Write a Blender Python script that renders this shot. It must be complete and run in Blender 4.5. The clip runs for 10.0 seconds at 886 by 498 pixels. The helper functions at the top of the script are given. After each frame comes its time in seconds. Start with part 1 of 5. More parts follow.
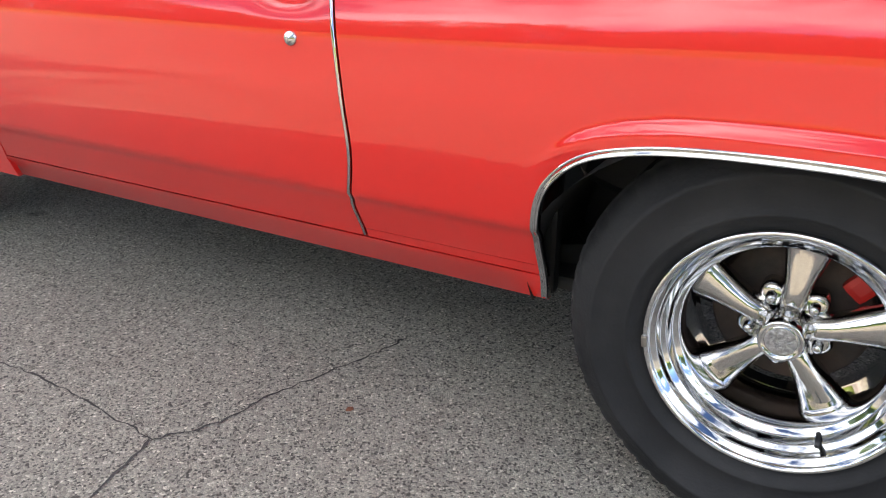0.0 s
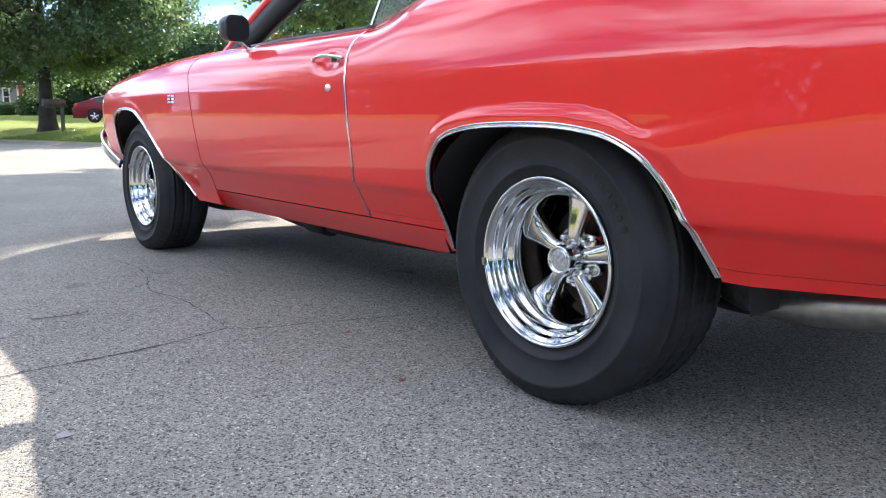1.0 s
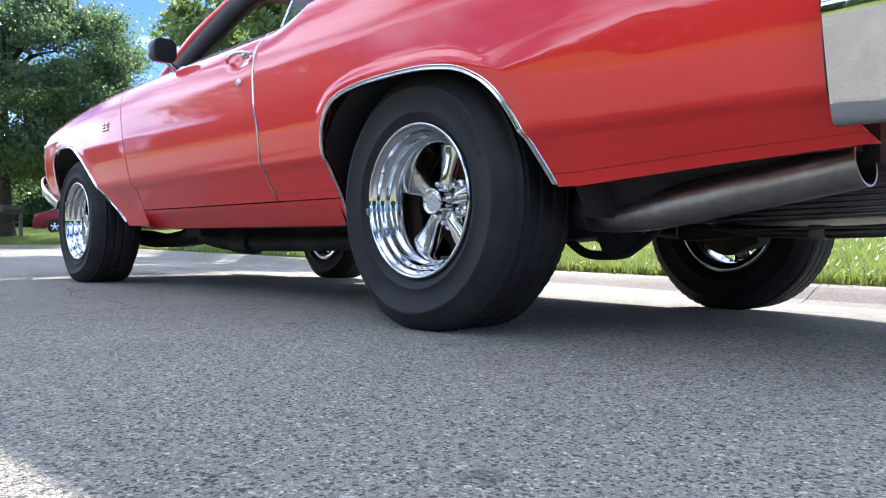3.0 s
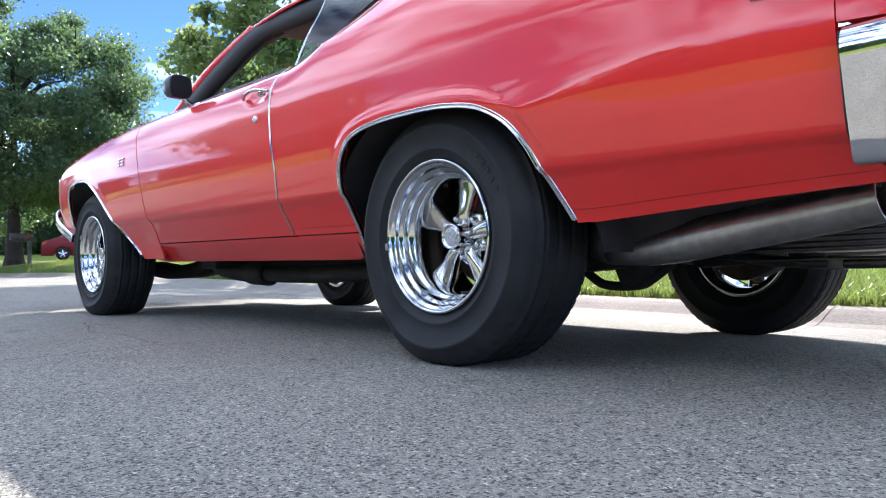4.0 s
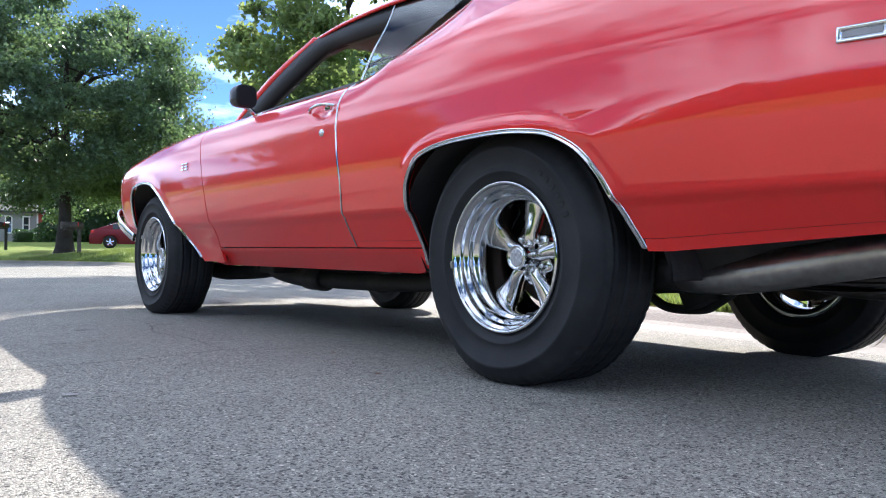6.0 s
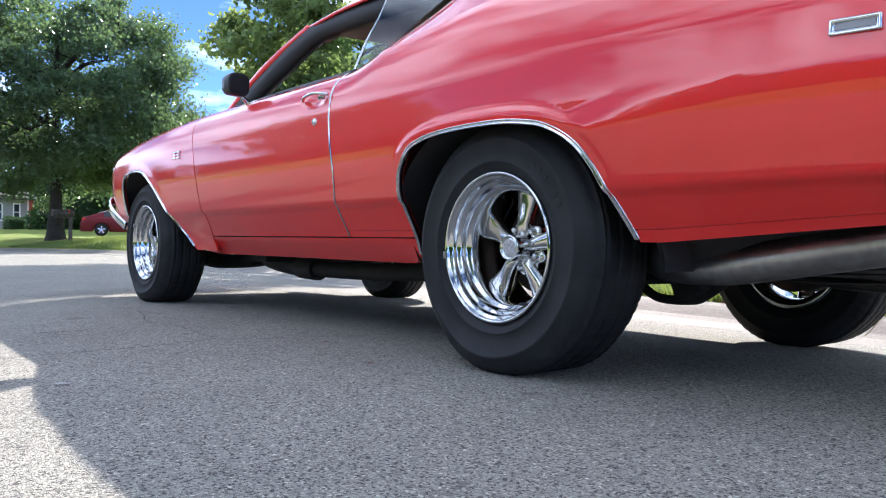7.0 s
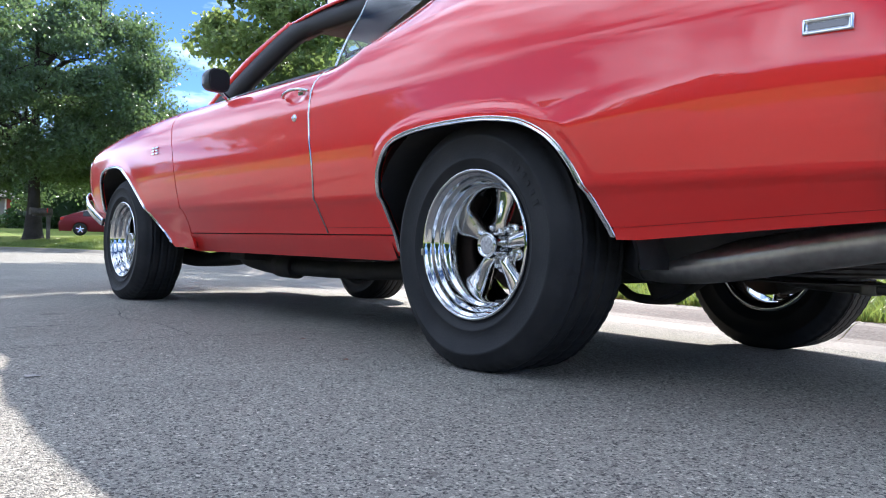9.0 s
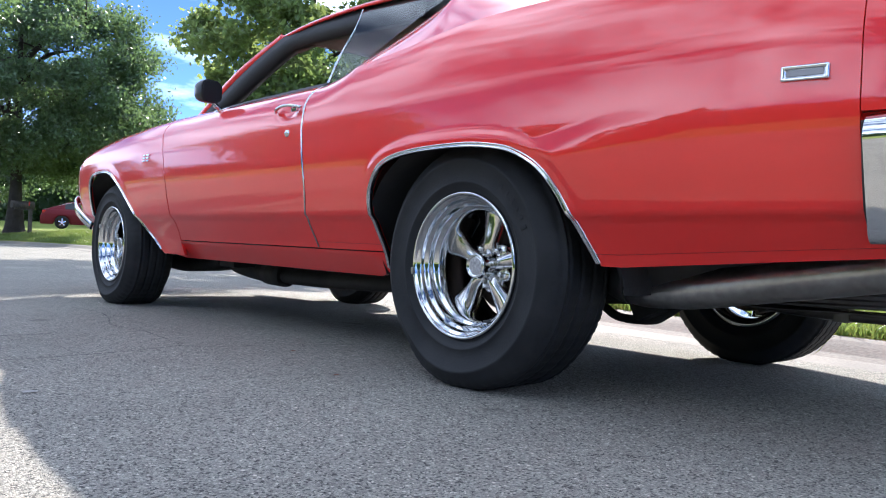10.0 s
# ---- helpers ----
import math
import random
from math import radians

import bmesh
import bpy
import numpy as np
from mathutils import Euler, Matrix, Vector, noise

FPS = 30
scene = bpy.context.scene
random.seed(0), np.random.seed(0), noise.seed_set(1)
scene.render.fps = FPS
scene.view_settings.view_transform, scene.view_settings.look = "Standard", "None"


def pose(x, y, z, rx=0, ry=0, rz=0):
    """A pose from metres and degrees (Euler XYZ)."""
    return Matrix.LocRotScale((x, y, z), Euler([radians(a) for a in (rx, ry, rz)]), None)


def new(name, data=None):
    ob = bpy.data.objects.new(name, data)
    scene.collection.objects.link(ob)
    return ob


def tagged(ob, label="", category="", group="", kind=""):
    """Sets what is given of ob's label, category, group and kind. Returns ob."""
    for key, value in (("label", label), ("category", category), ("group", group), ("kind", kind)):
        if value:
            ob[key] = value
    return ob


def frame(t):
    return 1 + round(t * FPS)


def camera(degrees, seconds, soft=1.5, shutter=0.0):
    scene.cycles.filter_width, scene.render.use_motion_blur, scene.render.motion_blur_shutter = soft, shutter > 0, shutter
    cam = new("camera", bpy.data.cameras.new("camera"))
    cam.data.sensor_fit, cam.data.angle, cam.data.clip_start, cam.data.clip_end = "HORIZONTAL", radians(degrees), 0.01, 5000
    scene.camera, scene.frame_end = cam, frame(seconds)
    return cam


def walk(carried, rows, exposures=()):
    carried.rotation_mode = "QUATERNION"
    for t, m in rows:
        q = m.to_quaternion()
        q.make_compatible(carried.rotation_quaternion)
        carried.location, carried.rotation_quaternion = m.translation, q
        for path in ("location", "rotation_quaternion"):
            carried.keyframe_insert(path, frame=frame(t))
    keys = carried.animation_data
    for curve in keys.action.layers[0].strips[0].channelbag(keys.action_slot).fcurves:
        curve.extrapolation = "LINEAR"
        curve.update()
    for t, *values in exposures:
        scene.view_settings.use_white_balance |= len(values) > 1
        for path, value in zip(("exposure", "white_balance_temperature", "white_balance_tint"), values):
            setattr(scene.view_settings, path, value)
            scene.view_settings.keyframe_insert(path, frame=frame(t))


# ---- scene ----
cam = camera(59.84, 10.0, soft=1.1)
# seconds, eye x y z, turn about x y z
ROWS = [
    (0.0, 0.065, -1.087, 0.971, 66.90, 0.05, 29.72),
    (0.2, 0.372, -1.062, 0.887, 71.12, 0.46, 38.39),
    (0.5, 0.773, -1.114, 0.872, 74.39, 0.60, 45.48),
    (0.8, 1.106, -1.170, 0.757, 78.35, -0.12, 49.24),
    (1.0, 1.257, -1.273, 0.683, 80.46, -0.38, 50.69),
    (1.2, 1.376, -1.285, 0.570, 83.24, -0.70, 52.82),
    (1.5, 1.497, -1.328, 0.443, 85.91, -0.82, 54.25),
    (2.0, 1.556, -1.252, 0.304, 86.90, -0.16, 53.00),
    (2.5, 1.576, -1.244, 0.248, 87.95, -0.93, 49.18),
    (4.0, 1.564, -1.284, 0.290, 90.57, 0.84, 48.54),
    (4.5, 1.535, -1.347, 0.360, 91.19, 0.28, 49.81),
    (5.0, 1.527, -1.356, 0.371, 91.14, 0.08, 50.81),
    (5.5, 1.537, -1.364, 0.355, 90.67, -0.41, 51.37),
    (7.0, 1.543, -1.371, 0.360, 89.43, -0.77, 50.77),
    (7.5, 1.541, -1.366, 0.359, 89.47, -0.72, 50.41),
    (8.0, 1.538, -1.362, 0.359, 89.65, -0.99, 50.09),
    (8.5, 1.562, -1.361, 0.345, 89.83, -1.41, 49.69),
    (9.0, 1.551, -1.360, 0.338, 89.80, -1.50, 49.46),
    (9.5, 1.525, -1.383, 0.369, 89.83, -1.63, 48.83),
    (10.0, 1.582, -1.410, 0.403, 89.63, -2.30, 48.30),
]
walk(cam, [(t, pose(*p)) for t, *p in ROWS],
     [(0.0, 2.74, 6600, 10), (0.5, 2.52, 5900, 10), (1.0, 2.45, 5700, 10), (2.0, 2.31, 5450, 10), (4.0, 2.28, 5350, 10), (4.6, 2.14, 5350, 10), (10.0, 2.11, 5350, 10)])

# ---- world, sun ----
SUN_DIR = Vector((-1.03, 1.02, 1.0)).normalized()
world = bpy.data.worlds.new("sky")
scene.world = world
world.use_nodes = True
wn, wl = world.node_tree.nodes, world.node_tree.links
wn.clear()
w_out, w_bg, w_sky = wn.new("ShaderNodeOutputWorld"), wn.new("ShaderNodeBackground"), wn.new("ShaderNodeTexSky")
w_sky.sky_type, w_sky.sun_disc = "NISHITA", False
w_sky.sun_elevation = math.asin(SUN_DIR.z)
w_sky.sun_rotation = math.atan2(SUN_DIR.x, SUN_DIR.y)
w_sky.altitude, w_sky.air_density, w_sky.dust_density, w_sky.ozone_density = 2500, 0.22, 0.0, 2.0
w_co, w_map, w_no, w_ra, w_mix = (wn.new(k) for k in ("ShaderNodeTexCoord", "ShaderNodeMapping", "ShaderNodeTexNoise", "ShaderNodeValToRGB", "ShaderNodeMixRGB"))
w_map.inputs["Scale"].default_value = (1.0, 1.0, 3.2)
w_map.inputs["Location"].default_value = (6.07, 5.31, 6.97)
w_no.inputs["Scale"].default_value, w_no.inputs["Detail"].default_value, w_no.inputs["Roughness"].default_value = 1.9, 7.0, 0.62
w_ra.color_ramp.elements[0].position, w_ra.color_ramp.elements[1].position = 0.42, 0.66
w_mix.inputs[2].default_value = (7.8, 7.95, 8.3, 1)
wl.new(w_co.outputs["Generated"], w_map.inputs["Vector"])
wl.new(w_map.outputs["Vector"], w_no.inputs["Vector"])
wl.new(w_no.outputs["Fac"], w_ra.inputs["Fac"])
wl.new(w_ra.outputs["Color"], w_mix.inputs["Fac"])
wl.new(w_sky.outputs["Color"], w_mix.inputs[1])
wl.new(w_mix.outputs["Color"], w_bg.inputs["Color"])
w_bg.inputs["Strength"].default_value = 0.12
wl.new(w_bg.outputs["Background"], w_out.inputs["Surface"])

sun_data = bpy.data.lights.new("sun", "SUN")
sun_data.energy, sun_data.angle, sun_data.color = 3.1, radians(0.53), (1.0, 0.84, 0.64)
sun = new("sun", sun_data)
sun.matrix_world = Matrix.Translation((-20, 20, 30)) @ SUN_DIR.to_track_quat("Z", "Y").to_matrix().to_4x4()


# ---- materials ----
def material(name, base=(0.5, 0.5, 0.5), rough=0.5, metal=0.0, coat=0.0, spots=None, grain=0.0, grain_scale=40.0,
             bump=0.0, bump_scale=80.0, tint=None, tint_scale=3.0, random=0.0, spec=0.5, island=0.0, dist=0.01):
    """A Principled material with two scales of colour variation and fine relief."""
    m = bpy.data.materials.new(name)
    m.use_nodes = True
    n, l = m.node_tree.nodes, m.node_tree.links
    b = n["Principled BSDF"]
    b.inputs["Roughness"].default_value, b.inputs["Metallic"].default_value = rough, metal
    b.inputs["Coat Weight"].default_value, b.inputs["Coat Roughness"].default_value, b.inputs["Coat IOR"].default_value = coat, 0.035, 1.6
    b.inputs["Specular IOR Level"].default_value = spec
    co = n.new("ShaderNodeTexCoord")
    rgb = n.new("ShaderNodeRGB")
    rgb.outputs[0].default_value = (*base, 1)
    colour = rgb.outputs[0]

    def mixed(fac, c, how="MIX"):
        mx = n.new("ShaderNodeMixRGB")
        mx.blend_type = how
        l.new(fac, mx.inputs[0])
        l.new(colour, mx.inputs[1])
        mx.inputs[2].default_value = (*c, 1)
        return mx.outputs[0]

    def noise_of(scale, detail=6.0, low=0.4, high=0.65):
        t = n.new("ShaderNodeTexNoise")
        t.inputs["Scale"].default_value, t.inputs["Detail"].default_value = scale, detail
        l.new(co.outputs["Object"], t.inputs["Vector"])
        r = n.new("ShaderNodeMapRange")
        r.inputs[1].default_value, r.inputs[2].default_value = low, high
        l.new(t.outputs["Fac"], r.inputs[0])
        return r.outputs[0]
    if tint:
        colour = mixed(noise_of(tint_scale), tint)
    if spots:
        colour = mixed(noise_of(grain_scale * 0.37, 3.0, 0.62, 0.7), spots)
    if grain:
        g = noise_of(grain_scale, 2.0, 0.3, 0.7)
        k = n.new("ShaderNodeMapRange")
        k.inputs[3].default_value, k.inputs[4].default_value = 1 - grain, 1 + grain
        l.new(g, k.inputs[0])
        hs = n.new("ShaderNodeHueSaturation")
        l.new(k.outputs[0], hs.inputs["Value"])
        l.new(colour, hs.inputs["Color"])
        colour = hs.outputs[0]
    for amount, node, out in ((random, "ShaderNodeObjectInfo", "Random"), (island, "ShaderNodeNewGeometry", "Random Per Island")):
        if amount:
            oi = n.new(node)
            k = n.new("ShaderNodeMapRange")
            k.inputs[3].default_value, k.inputs[4].default_value = 1 - amount, 1 + amount
            l.new(oi.outputs[out], k.inputs[0])
            hs = n.new("ShaderNodeHueSaturation")
            l.new(k.outputs[0], hs.inputs["Value"])
            l.new(colour, hs.inputs["Color"])
            colour = hs.outputs[0]
    l.new(colour, b.inputs["Base Color"])
    if bump:
        t = n.new("ShaderNodeTexNoise")
        t.inputs["Scale"].default_value, t.inputs["Detail"].default_value = bump_scale, 4.0
        l.new(co.outputs["Object"], t.inputs["Vector"])
        bp = n.new("ShaderNodeBump")
        bp.inputs["Strength"].default_value, bp.inputs["Distance"].default_value = bump, dist
        l.new(t.outputs["Fac"], bp.inputs["Height"])
        l.new(bp.outputs["Normal"], b.inputs["Normal"])
    return m


def leaf_material(name, base, through_colour, variation=0.35, share=0.4):
    m = material(name, base, 0.34, island=variation, grain=0.15, grain_scale=3.0)
    n, l = m.node_tree.nodes, m.node_tree.links
    b, out = n["Principled BSDF"], n["Material Output"]
    tr, mx = n.new("ShaderNodeBsdfTranslucent"), n.new("ShaderNodeMixShader")
    tr.inputs["Color"].default_value = (*through_colour, 1)
    mx.inputs[0].default_value = share
    l.new(b.outputs[0], mx.inputs[1])
    l.new(tr.outputs[0], mx.inputs[2])
    l.new(mx.outputs[0], out.inputs["Surface"])
    return m


def glass_material(name, tint, gloss=1.0):
    m = bpy.data.materials.new(name)
    m.use_nodes = True
    n, l = m.node_tree.nodes, m.node_tree.links
    n.remove(n["Principled BSDF"])
    t, g, f, p, k, mx = (n.new(q) for q in ("ShaderNodeBsdfTransparent", "ShaderNodeBsdfGlossy", "ShaderNodeLayerWeight", "ShaderNodeMath", "ShaderNodeMath", "ShaderNodeMixShader"))
    t.inputs["Color"].default_value = (*tint, 1)
    g.inputs["Roughness"].default_value = 0.02
    f.inputs["Blend"].default_value = 0.5
    p.operation, p.inputs[1].default_value = "POWER", 4.0
    k.operation, k.inputs[1].default_value, k.inputs[2].default_value = "MULTIPLY_ADD", 0.6, 0.03
    l.new(f.outputs["Facing"], p.inputs[0])
    l.new(p.outputs[0], k.inputs[0])
    l.new(k.outputs[0], mx.inputs[0])
    l.new(t.outputs[0], mx.inputs[1])
    l.new(g.outputs[0], mx.inputs[2])
    l.new(mx.outputs[0], n["Material Output"].inputs["Surface"])
    return m


RED = material("red_paint", (0.70, 0.012, 0.008), 0.45, coat=1.0, tint=(0.64, 0.010, 0.008), tint_scale=1.4, bump=0.022, bump_scale=3.0, dist=0.02, spec=0.25)
CHROME = material("chrome", (0.59, 0.60, 0.61), 0.05, 1.0, bump=0.02, bump_scale=14)
POLISHED = material("polished_alloy", (0.60, 0.59, 0.57), 0.085, 1.0, grain=0.06, grain_scale=60, bump=0.03, bump_scale=25)
RUBBER = material("tyre_rubber", (0.012, 0.0125, 0.014), 0.70, spec=0.3, tint=(0.021, 0.021, 0.022), tint_scale=7, bump=0.12, bump_scale=160)
BLACK = material("black_underbody", (0.012, 0.012, 0.013), 0.7, tint=(0.03, 0.027, 0.024), tint_scale=6, bump=0.2, bump_scale=40)
BLACK_PLASTIC = material("black_plastic", (0.012, 0.012, 0.014), 0.35, bump=0.05, bump_scale=200)
TANK = material("dull_dark_tank_steel", (0.15, 0.145, 0.14), 0.42, 1.0, tint=(0.09, 0.085, 0.08), tint_scale=6, grain=0.15, grain_scale=40, bump=0.08, bump_scale=40)
STEEL = material("dull_exhaust_steel", (0.42, 0.41, 0.39), 0.30, 1.0, tint=(0.27, 0.25, 0.23), tint_scale=5, grain=0.12, grain_scale=50, bump=0.05, bump_scale=30)
RUSTY = material("rusty_steel", (0.09, 0.06, 0.045), 0.75, 0.3, tint=(0.04, 0.035, 0.03), tint_scale=12, bump=0.2, bump_scale=60)
CALIPER = material("red_caliper", (0.5, 0.02, 0.015), 0.4)
EMBLEM = material("dull_emblem", (0.42, 0.42, 0.43), 0.32, 0.9, grain=0.35, grain_scale=130, bump=0.5, bump_scale=140)
VINYL = material("black_vinyl", (0.009, 0.009, 0.011), 0.6, bump=0.15, bump_scale=300)
LENS = material("smoked_lens", (0.06, 0.05, 0.055), 0.15, coat=0.6)
CLEAR_GLASS = glass_material("tinted_glass", (0.74, 0.82, 0.79))
ASPHALT = None


def asphalt_material():
    """Worn aggregate: grey stones with dark open pits between them, patched and stained at larger scales."""
    m = bpy.data.materials.new("worn_asphalt")
    m.use_nodes = True
    n, l = m.node_tree.nodes, m.node_tree.links
    b = n["Principled BSDF"]
    b.inputs["Roughness"].default_value = 0.85
    co = n.new("ShaderNodeTexCoord")

    def noise(scale, detail):
        t = n.new("ShaderNodeTexNoise")
        t.inputs["Scale"].default_value, t.inputs["Detail"].default_value = scale, detail
        l.new(co.outputs["Object"], t.inputs["Vector"])
        return t

    def ranged(out, low, high, to_low, to_high):
        r = n.new("ShaderNodeMapRange")
        for k, v in enumerate((low, high, to_low, to_high)):
            r.inputs[k + 1].default_value = v
        l.new(out, r.inputs[0])
        return r.outputs[0]

    def mix(fac, first, colour):
        x = n.new("ShaderNodeMixRGB")
        l.new(fac, x.inputs[0])
        l.new(first, x.inputs[1])
        x.inputs[2].default_value = (*colour, 1)
        return x.outputs[0]

    # stones of uneven outline
    wob = n.new("ShaderNodeVectorMath")
    wob.operation = "MULTIPLY_ADD"
    wob.inputs[1].default_value = (0.006, 0.006, 0.0)
    l.new(noise(120.0, 2.0).outputs["Color"], wob.inputs[0])
    l.new(co.outputs["Object"], wob.inputs[2])
    cell, edge = n.new("ShaderNodeTexVoronoi"), n.new("ShaderNodeTexVoronoi")
    edge.feature = "DISTANCE_TO_EDGE"
    for v in (cell, edge):
        v.inputs["Scale"].default_value = STONE_SCALE
        l.new(wob.outputs[0], v.inputs["Vector"])
    sep = n.new("ShaderNodeSeparateColor")
    l.new(cell.outputs["Color"], sep.inputs[0])
    ramp = n.new("ShaderNodeValToRGB")
    e = ramp.color_ramp.elements
    e[0].position, e[0].color = 0.0, (0.225, 0.209, 0.176, 1)
    e[1].position, e[1].color = 1.0, (0.74, 0.69, 0.58, 1)
    for p, c in ((0.3, (0.330, 0.307, 0.260, 1)), (0.7, (0.415, 0.387, 0.322, 1)), (0.92, (0.480, 0.445, 0.370, 1))):
        k = e.new(p)
        k.color = c
    l.new(sep.outputs[0], ramp.inputs[0])
    hs = n.new("ShaderNodeHueSaturation")
    l.new(ranged(noise(0.9, 8.0).outputs["Fac"], 0.3, 0.7, 0.84, 1.14), hs.inputs["Value"])
    l.new(ramp.outputs[0], hs.inputs["Color"])
    gaps = ranged(edge.outputs["Distance"], 0.02, 0.11, 0.62, 0.0)
    colour = mix(gaps, hs.outputs[0], (0.10, 0.095, 0.09))
    # open pits: single stones lost from the surface, and coarser dark specks far apart
    pit = n.new("ShaderNodeTexVoronoi")
    pit.inputs["Scale"].default_value = 230.0
    l.new(wob.outputs[0], pit.inputs["Vector"])
    psep = n.new("ShaderNodeSeparateColor")
    l.new(pit.outputs["Color"], psep.inputs[0])
    pits = ranged(psep.outputs[1], 0.80, 0.87, 0.0, 0.85)
    colour = mix(pits, colour, (0.035, 0.032, 0.030))
    speck = n.new("ShaderNodeTexVoronoi")
    speck.inputs["Scale"].default_value = 21.0
    l.new(wob.outputs[0], speck.inputs["Vector"])
    colour = mix(ranged(speck.outputs["Distance"], 0.07, 0.11, 0.8, 0.0), colour, (0.035, 0.028, 0.026))
    stains = ranged(noise(5.5, 5.0).outputs["Fac"], 0.67, 0.72, 0.0, 0.5)
    colour = mix(stains, colour, (0.05, 0.045, 0.042))
    l.new(colour, b.inputs["Base Color"])
    h = n.new("ShaderNodeMath")
    h.operation = "MULTIPLY_ADD"
    h.inputs[1].default_value = -1.0
    l.new(pits, h.inputs[0])
    l.new(ranged(edge.outputs["Distance"], 0.0, 0.25, 0.0, 1.0), h.inputs[2])
    bp = n.new("ShaderNodeBump")
    bp.inputs["Strength"].default_value, bp.inputs["Distance"].default_value = 0.8, 0.004
    l.new(h.outputs[0], bp.inputs["Height"])
    l.new(bp.outputs["Normal"], b.inputs["Normal"])
    return m


STONE_SCALE = 195.0
ASPHALT = asphalt_material()
CRACK = material("crack_filler", (0.045, 0.042, 0.041), 0.9, bump=0.3, bump_scale=90)
CONCRETE = material("kerb_concrete", (0.20, 0.182, 0.158), 0.85, tint=(0.16, 0.145, 0.127), tint_scale=2.5, grain=0.15, grain_scale=60, bump=0.25, bump_scale=70)
LAWN = material("lawn_soil_and_grass", (0.15, 0.205, 0.045), 0.95, spec=0.08, tint=(0.20, 0.215, 0.060), tint_scale=0.7, grain=0.3, grain_scale=25, bump=0.6, bump_scale=40, dist=0.03)
BLADE = leaf_material("grass_blade", (0.125, 0.18, 0.045), (0.25, 0.32, 0.07), 0.45)
BARK = material("bark", (0.034, 0.027, 0.022), 0.9, tint=(0.020, 0.016, 0.013), tint_scale=5, bump=0.8, bump_scale=14, dist=0.03)
LEAF_DARK = leaf_material("dark_leaf", (0.048, 0.080, 0.045), (0.17, 0.26, 0.09), 0.6, 0.45)
LEAF_BRIGHT = leaf_material("bright_leaf", (0.085, 0.135, 0.045), (0.32, 0.40, 0.12), 0.45, 0.5)
LEAF_PALE = leaf_material("pale_leaf", (0.13, 0.18, 0.07), (0.30, 0.36, 0.14), 0.4, 0.45)
HEDGE_LEAF = leaf_material("hedge_leaf", (0.03, 0.06, 0.018), (0.06, 0.12, 0.03), 0.4)
SIDING = material("grey_siding", (0.27, 0.275, 0.28), 0.7, grain=0.06, grain_scale=8, tint=(0.30, 0.29, 0.28), tint_scale=0.6)
SHINGLE = material("roof_shingle", (0.055, 0.055, 0.058), 0.9, grain=0.25, grain_scale=9, tint=(0.09, 0.083, 0.08), tint_scale=1.5)
WHITE = material("white_trim_paint", (0.78, 0.78, 0.76), 0.5, grain=0.03, grain_scale=20)
DARK_PANE = material("dark_window_pane", (0.03, 0.035, 0.04), 0.08, spec=0.8)
BRICK_RED = material("red_brick_wall", (0.30, 0.07, 0.055), 0.85, grain=0.2, grain_scale=12)
MAROON = material("maroon_paint", (0.13, 0.008, 0.016), 0.5, spec=0.25, tint=(0.13, 0.01, 0.016), tint_scale=1.5)
SPOT = material("pale_spot", (0.30, 0.285, 0.26), 0.8, grain=0.1, grain_scale=80)
DRY_LEAF = material("dry_leaf", (0.16, 0.06, 0.03), 0.8, grain=0.2, grain_scale=60)
POST_WOOD = material("weathered_post_wood", (0.10, 0.085, 0.075), 0.85, grain=0.2, grain_scale=30, tint=(0.05, 0.042, 0.036), tint_scale=4, bump=0.3, bump_scale=40)
FLAG_RED = material("red_flag_cloth", (0.45, 0.03, 0.04), 0.8, tint=(0.36, 0.03, 0.04), tint_scale=3)


# ---- mesh helpers ----
def mesh_of(name, verts, faces, smooth=True):
    me = bpy.data.meshes.new(name)
    me.from_pydata([tuple(v) for v in verts], [], [tuple(f) for f in faces])
    me.polygons.foreach_set("use_smooth", [smooth] * len(me.polygons))
    me.update()
    return me


def part(name, me, mat, parent=None, label="", at=None):
    """One mesh object under a thing; me is a mesh or a bmesh."""
    if isinstance(me, bmesh.types.BMesh):
        bm, me = me, bpy.data.meshes.new(name)
        bm.to_mesh(me)
        bm.free()
    if mat and not me.materials:
        me.materials.append(mat)
    ob = new(name, me)
    if parent:
        ob.parent = parent
    if at is not None:
        ob.matrix_basis = at
    if label:
        ob["label"] = label
    return ob


def thing(name, label, category, at=(0, 0, 0), group="", kind=""):
    ob = new(name)
    ob.location = at
    return tagged(ob, label, category, group, kind)


def grid(rows, closed=False, smooth=True, name="grid", flip=False):
    """A mesh from rows of points, all equally long."""
    nv = len(rows[0])
    verts = [p for r in rows for p in r]
    faces = []
    for i in range(len(rows) - 1):
        for j in range(nv if closed else nv - 1):
            k = (j + 1) % nv
            f = (i * nv + j, i * nv + k, (i + 1) * nv + k, (i + 1) * nv + j)
            faces.append(f[::-1] if flip else f)
    return mesh_of(name, verts, faces, smooth)


def joined(name, *meshes):
    bm = bmesh.new()
    for me in meshes:
        bm.from_mesh(me)
    out = bpy.data.meshes.new(name)
    bm.to_mesh(out)
    bm.free()
    return out


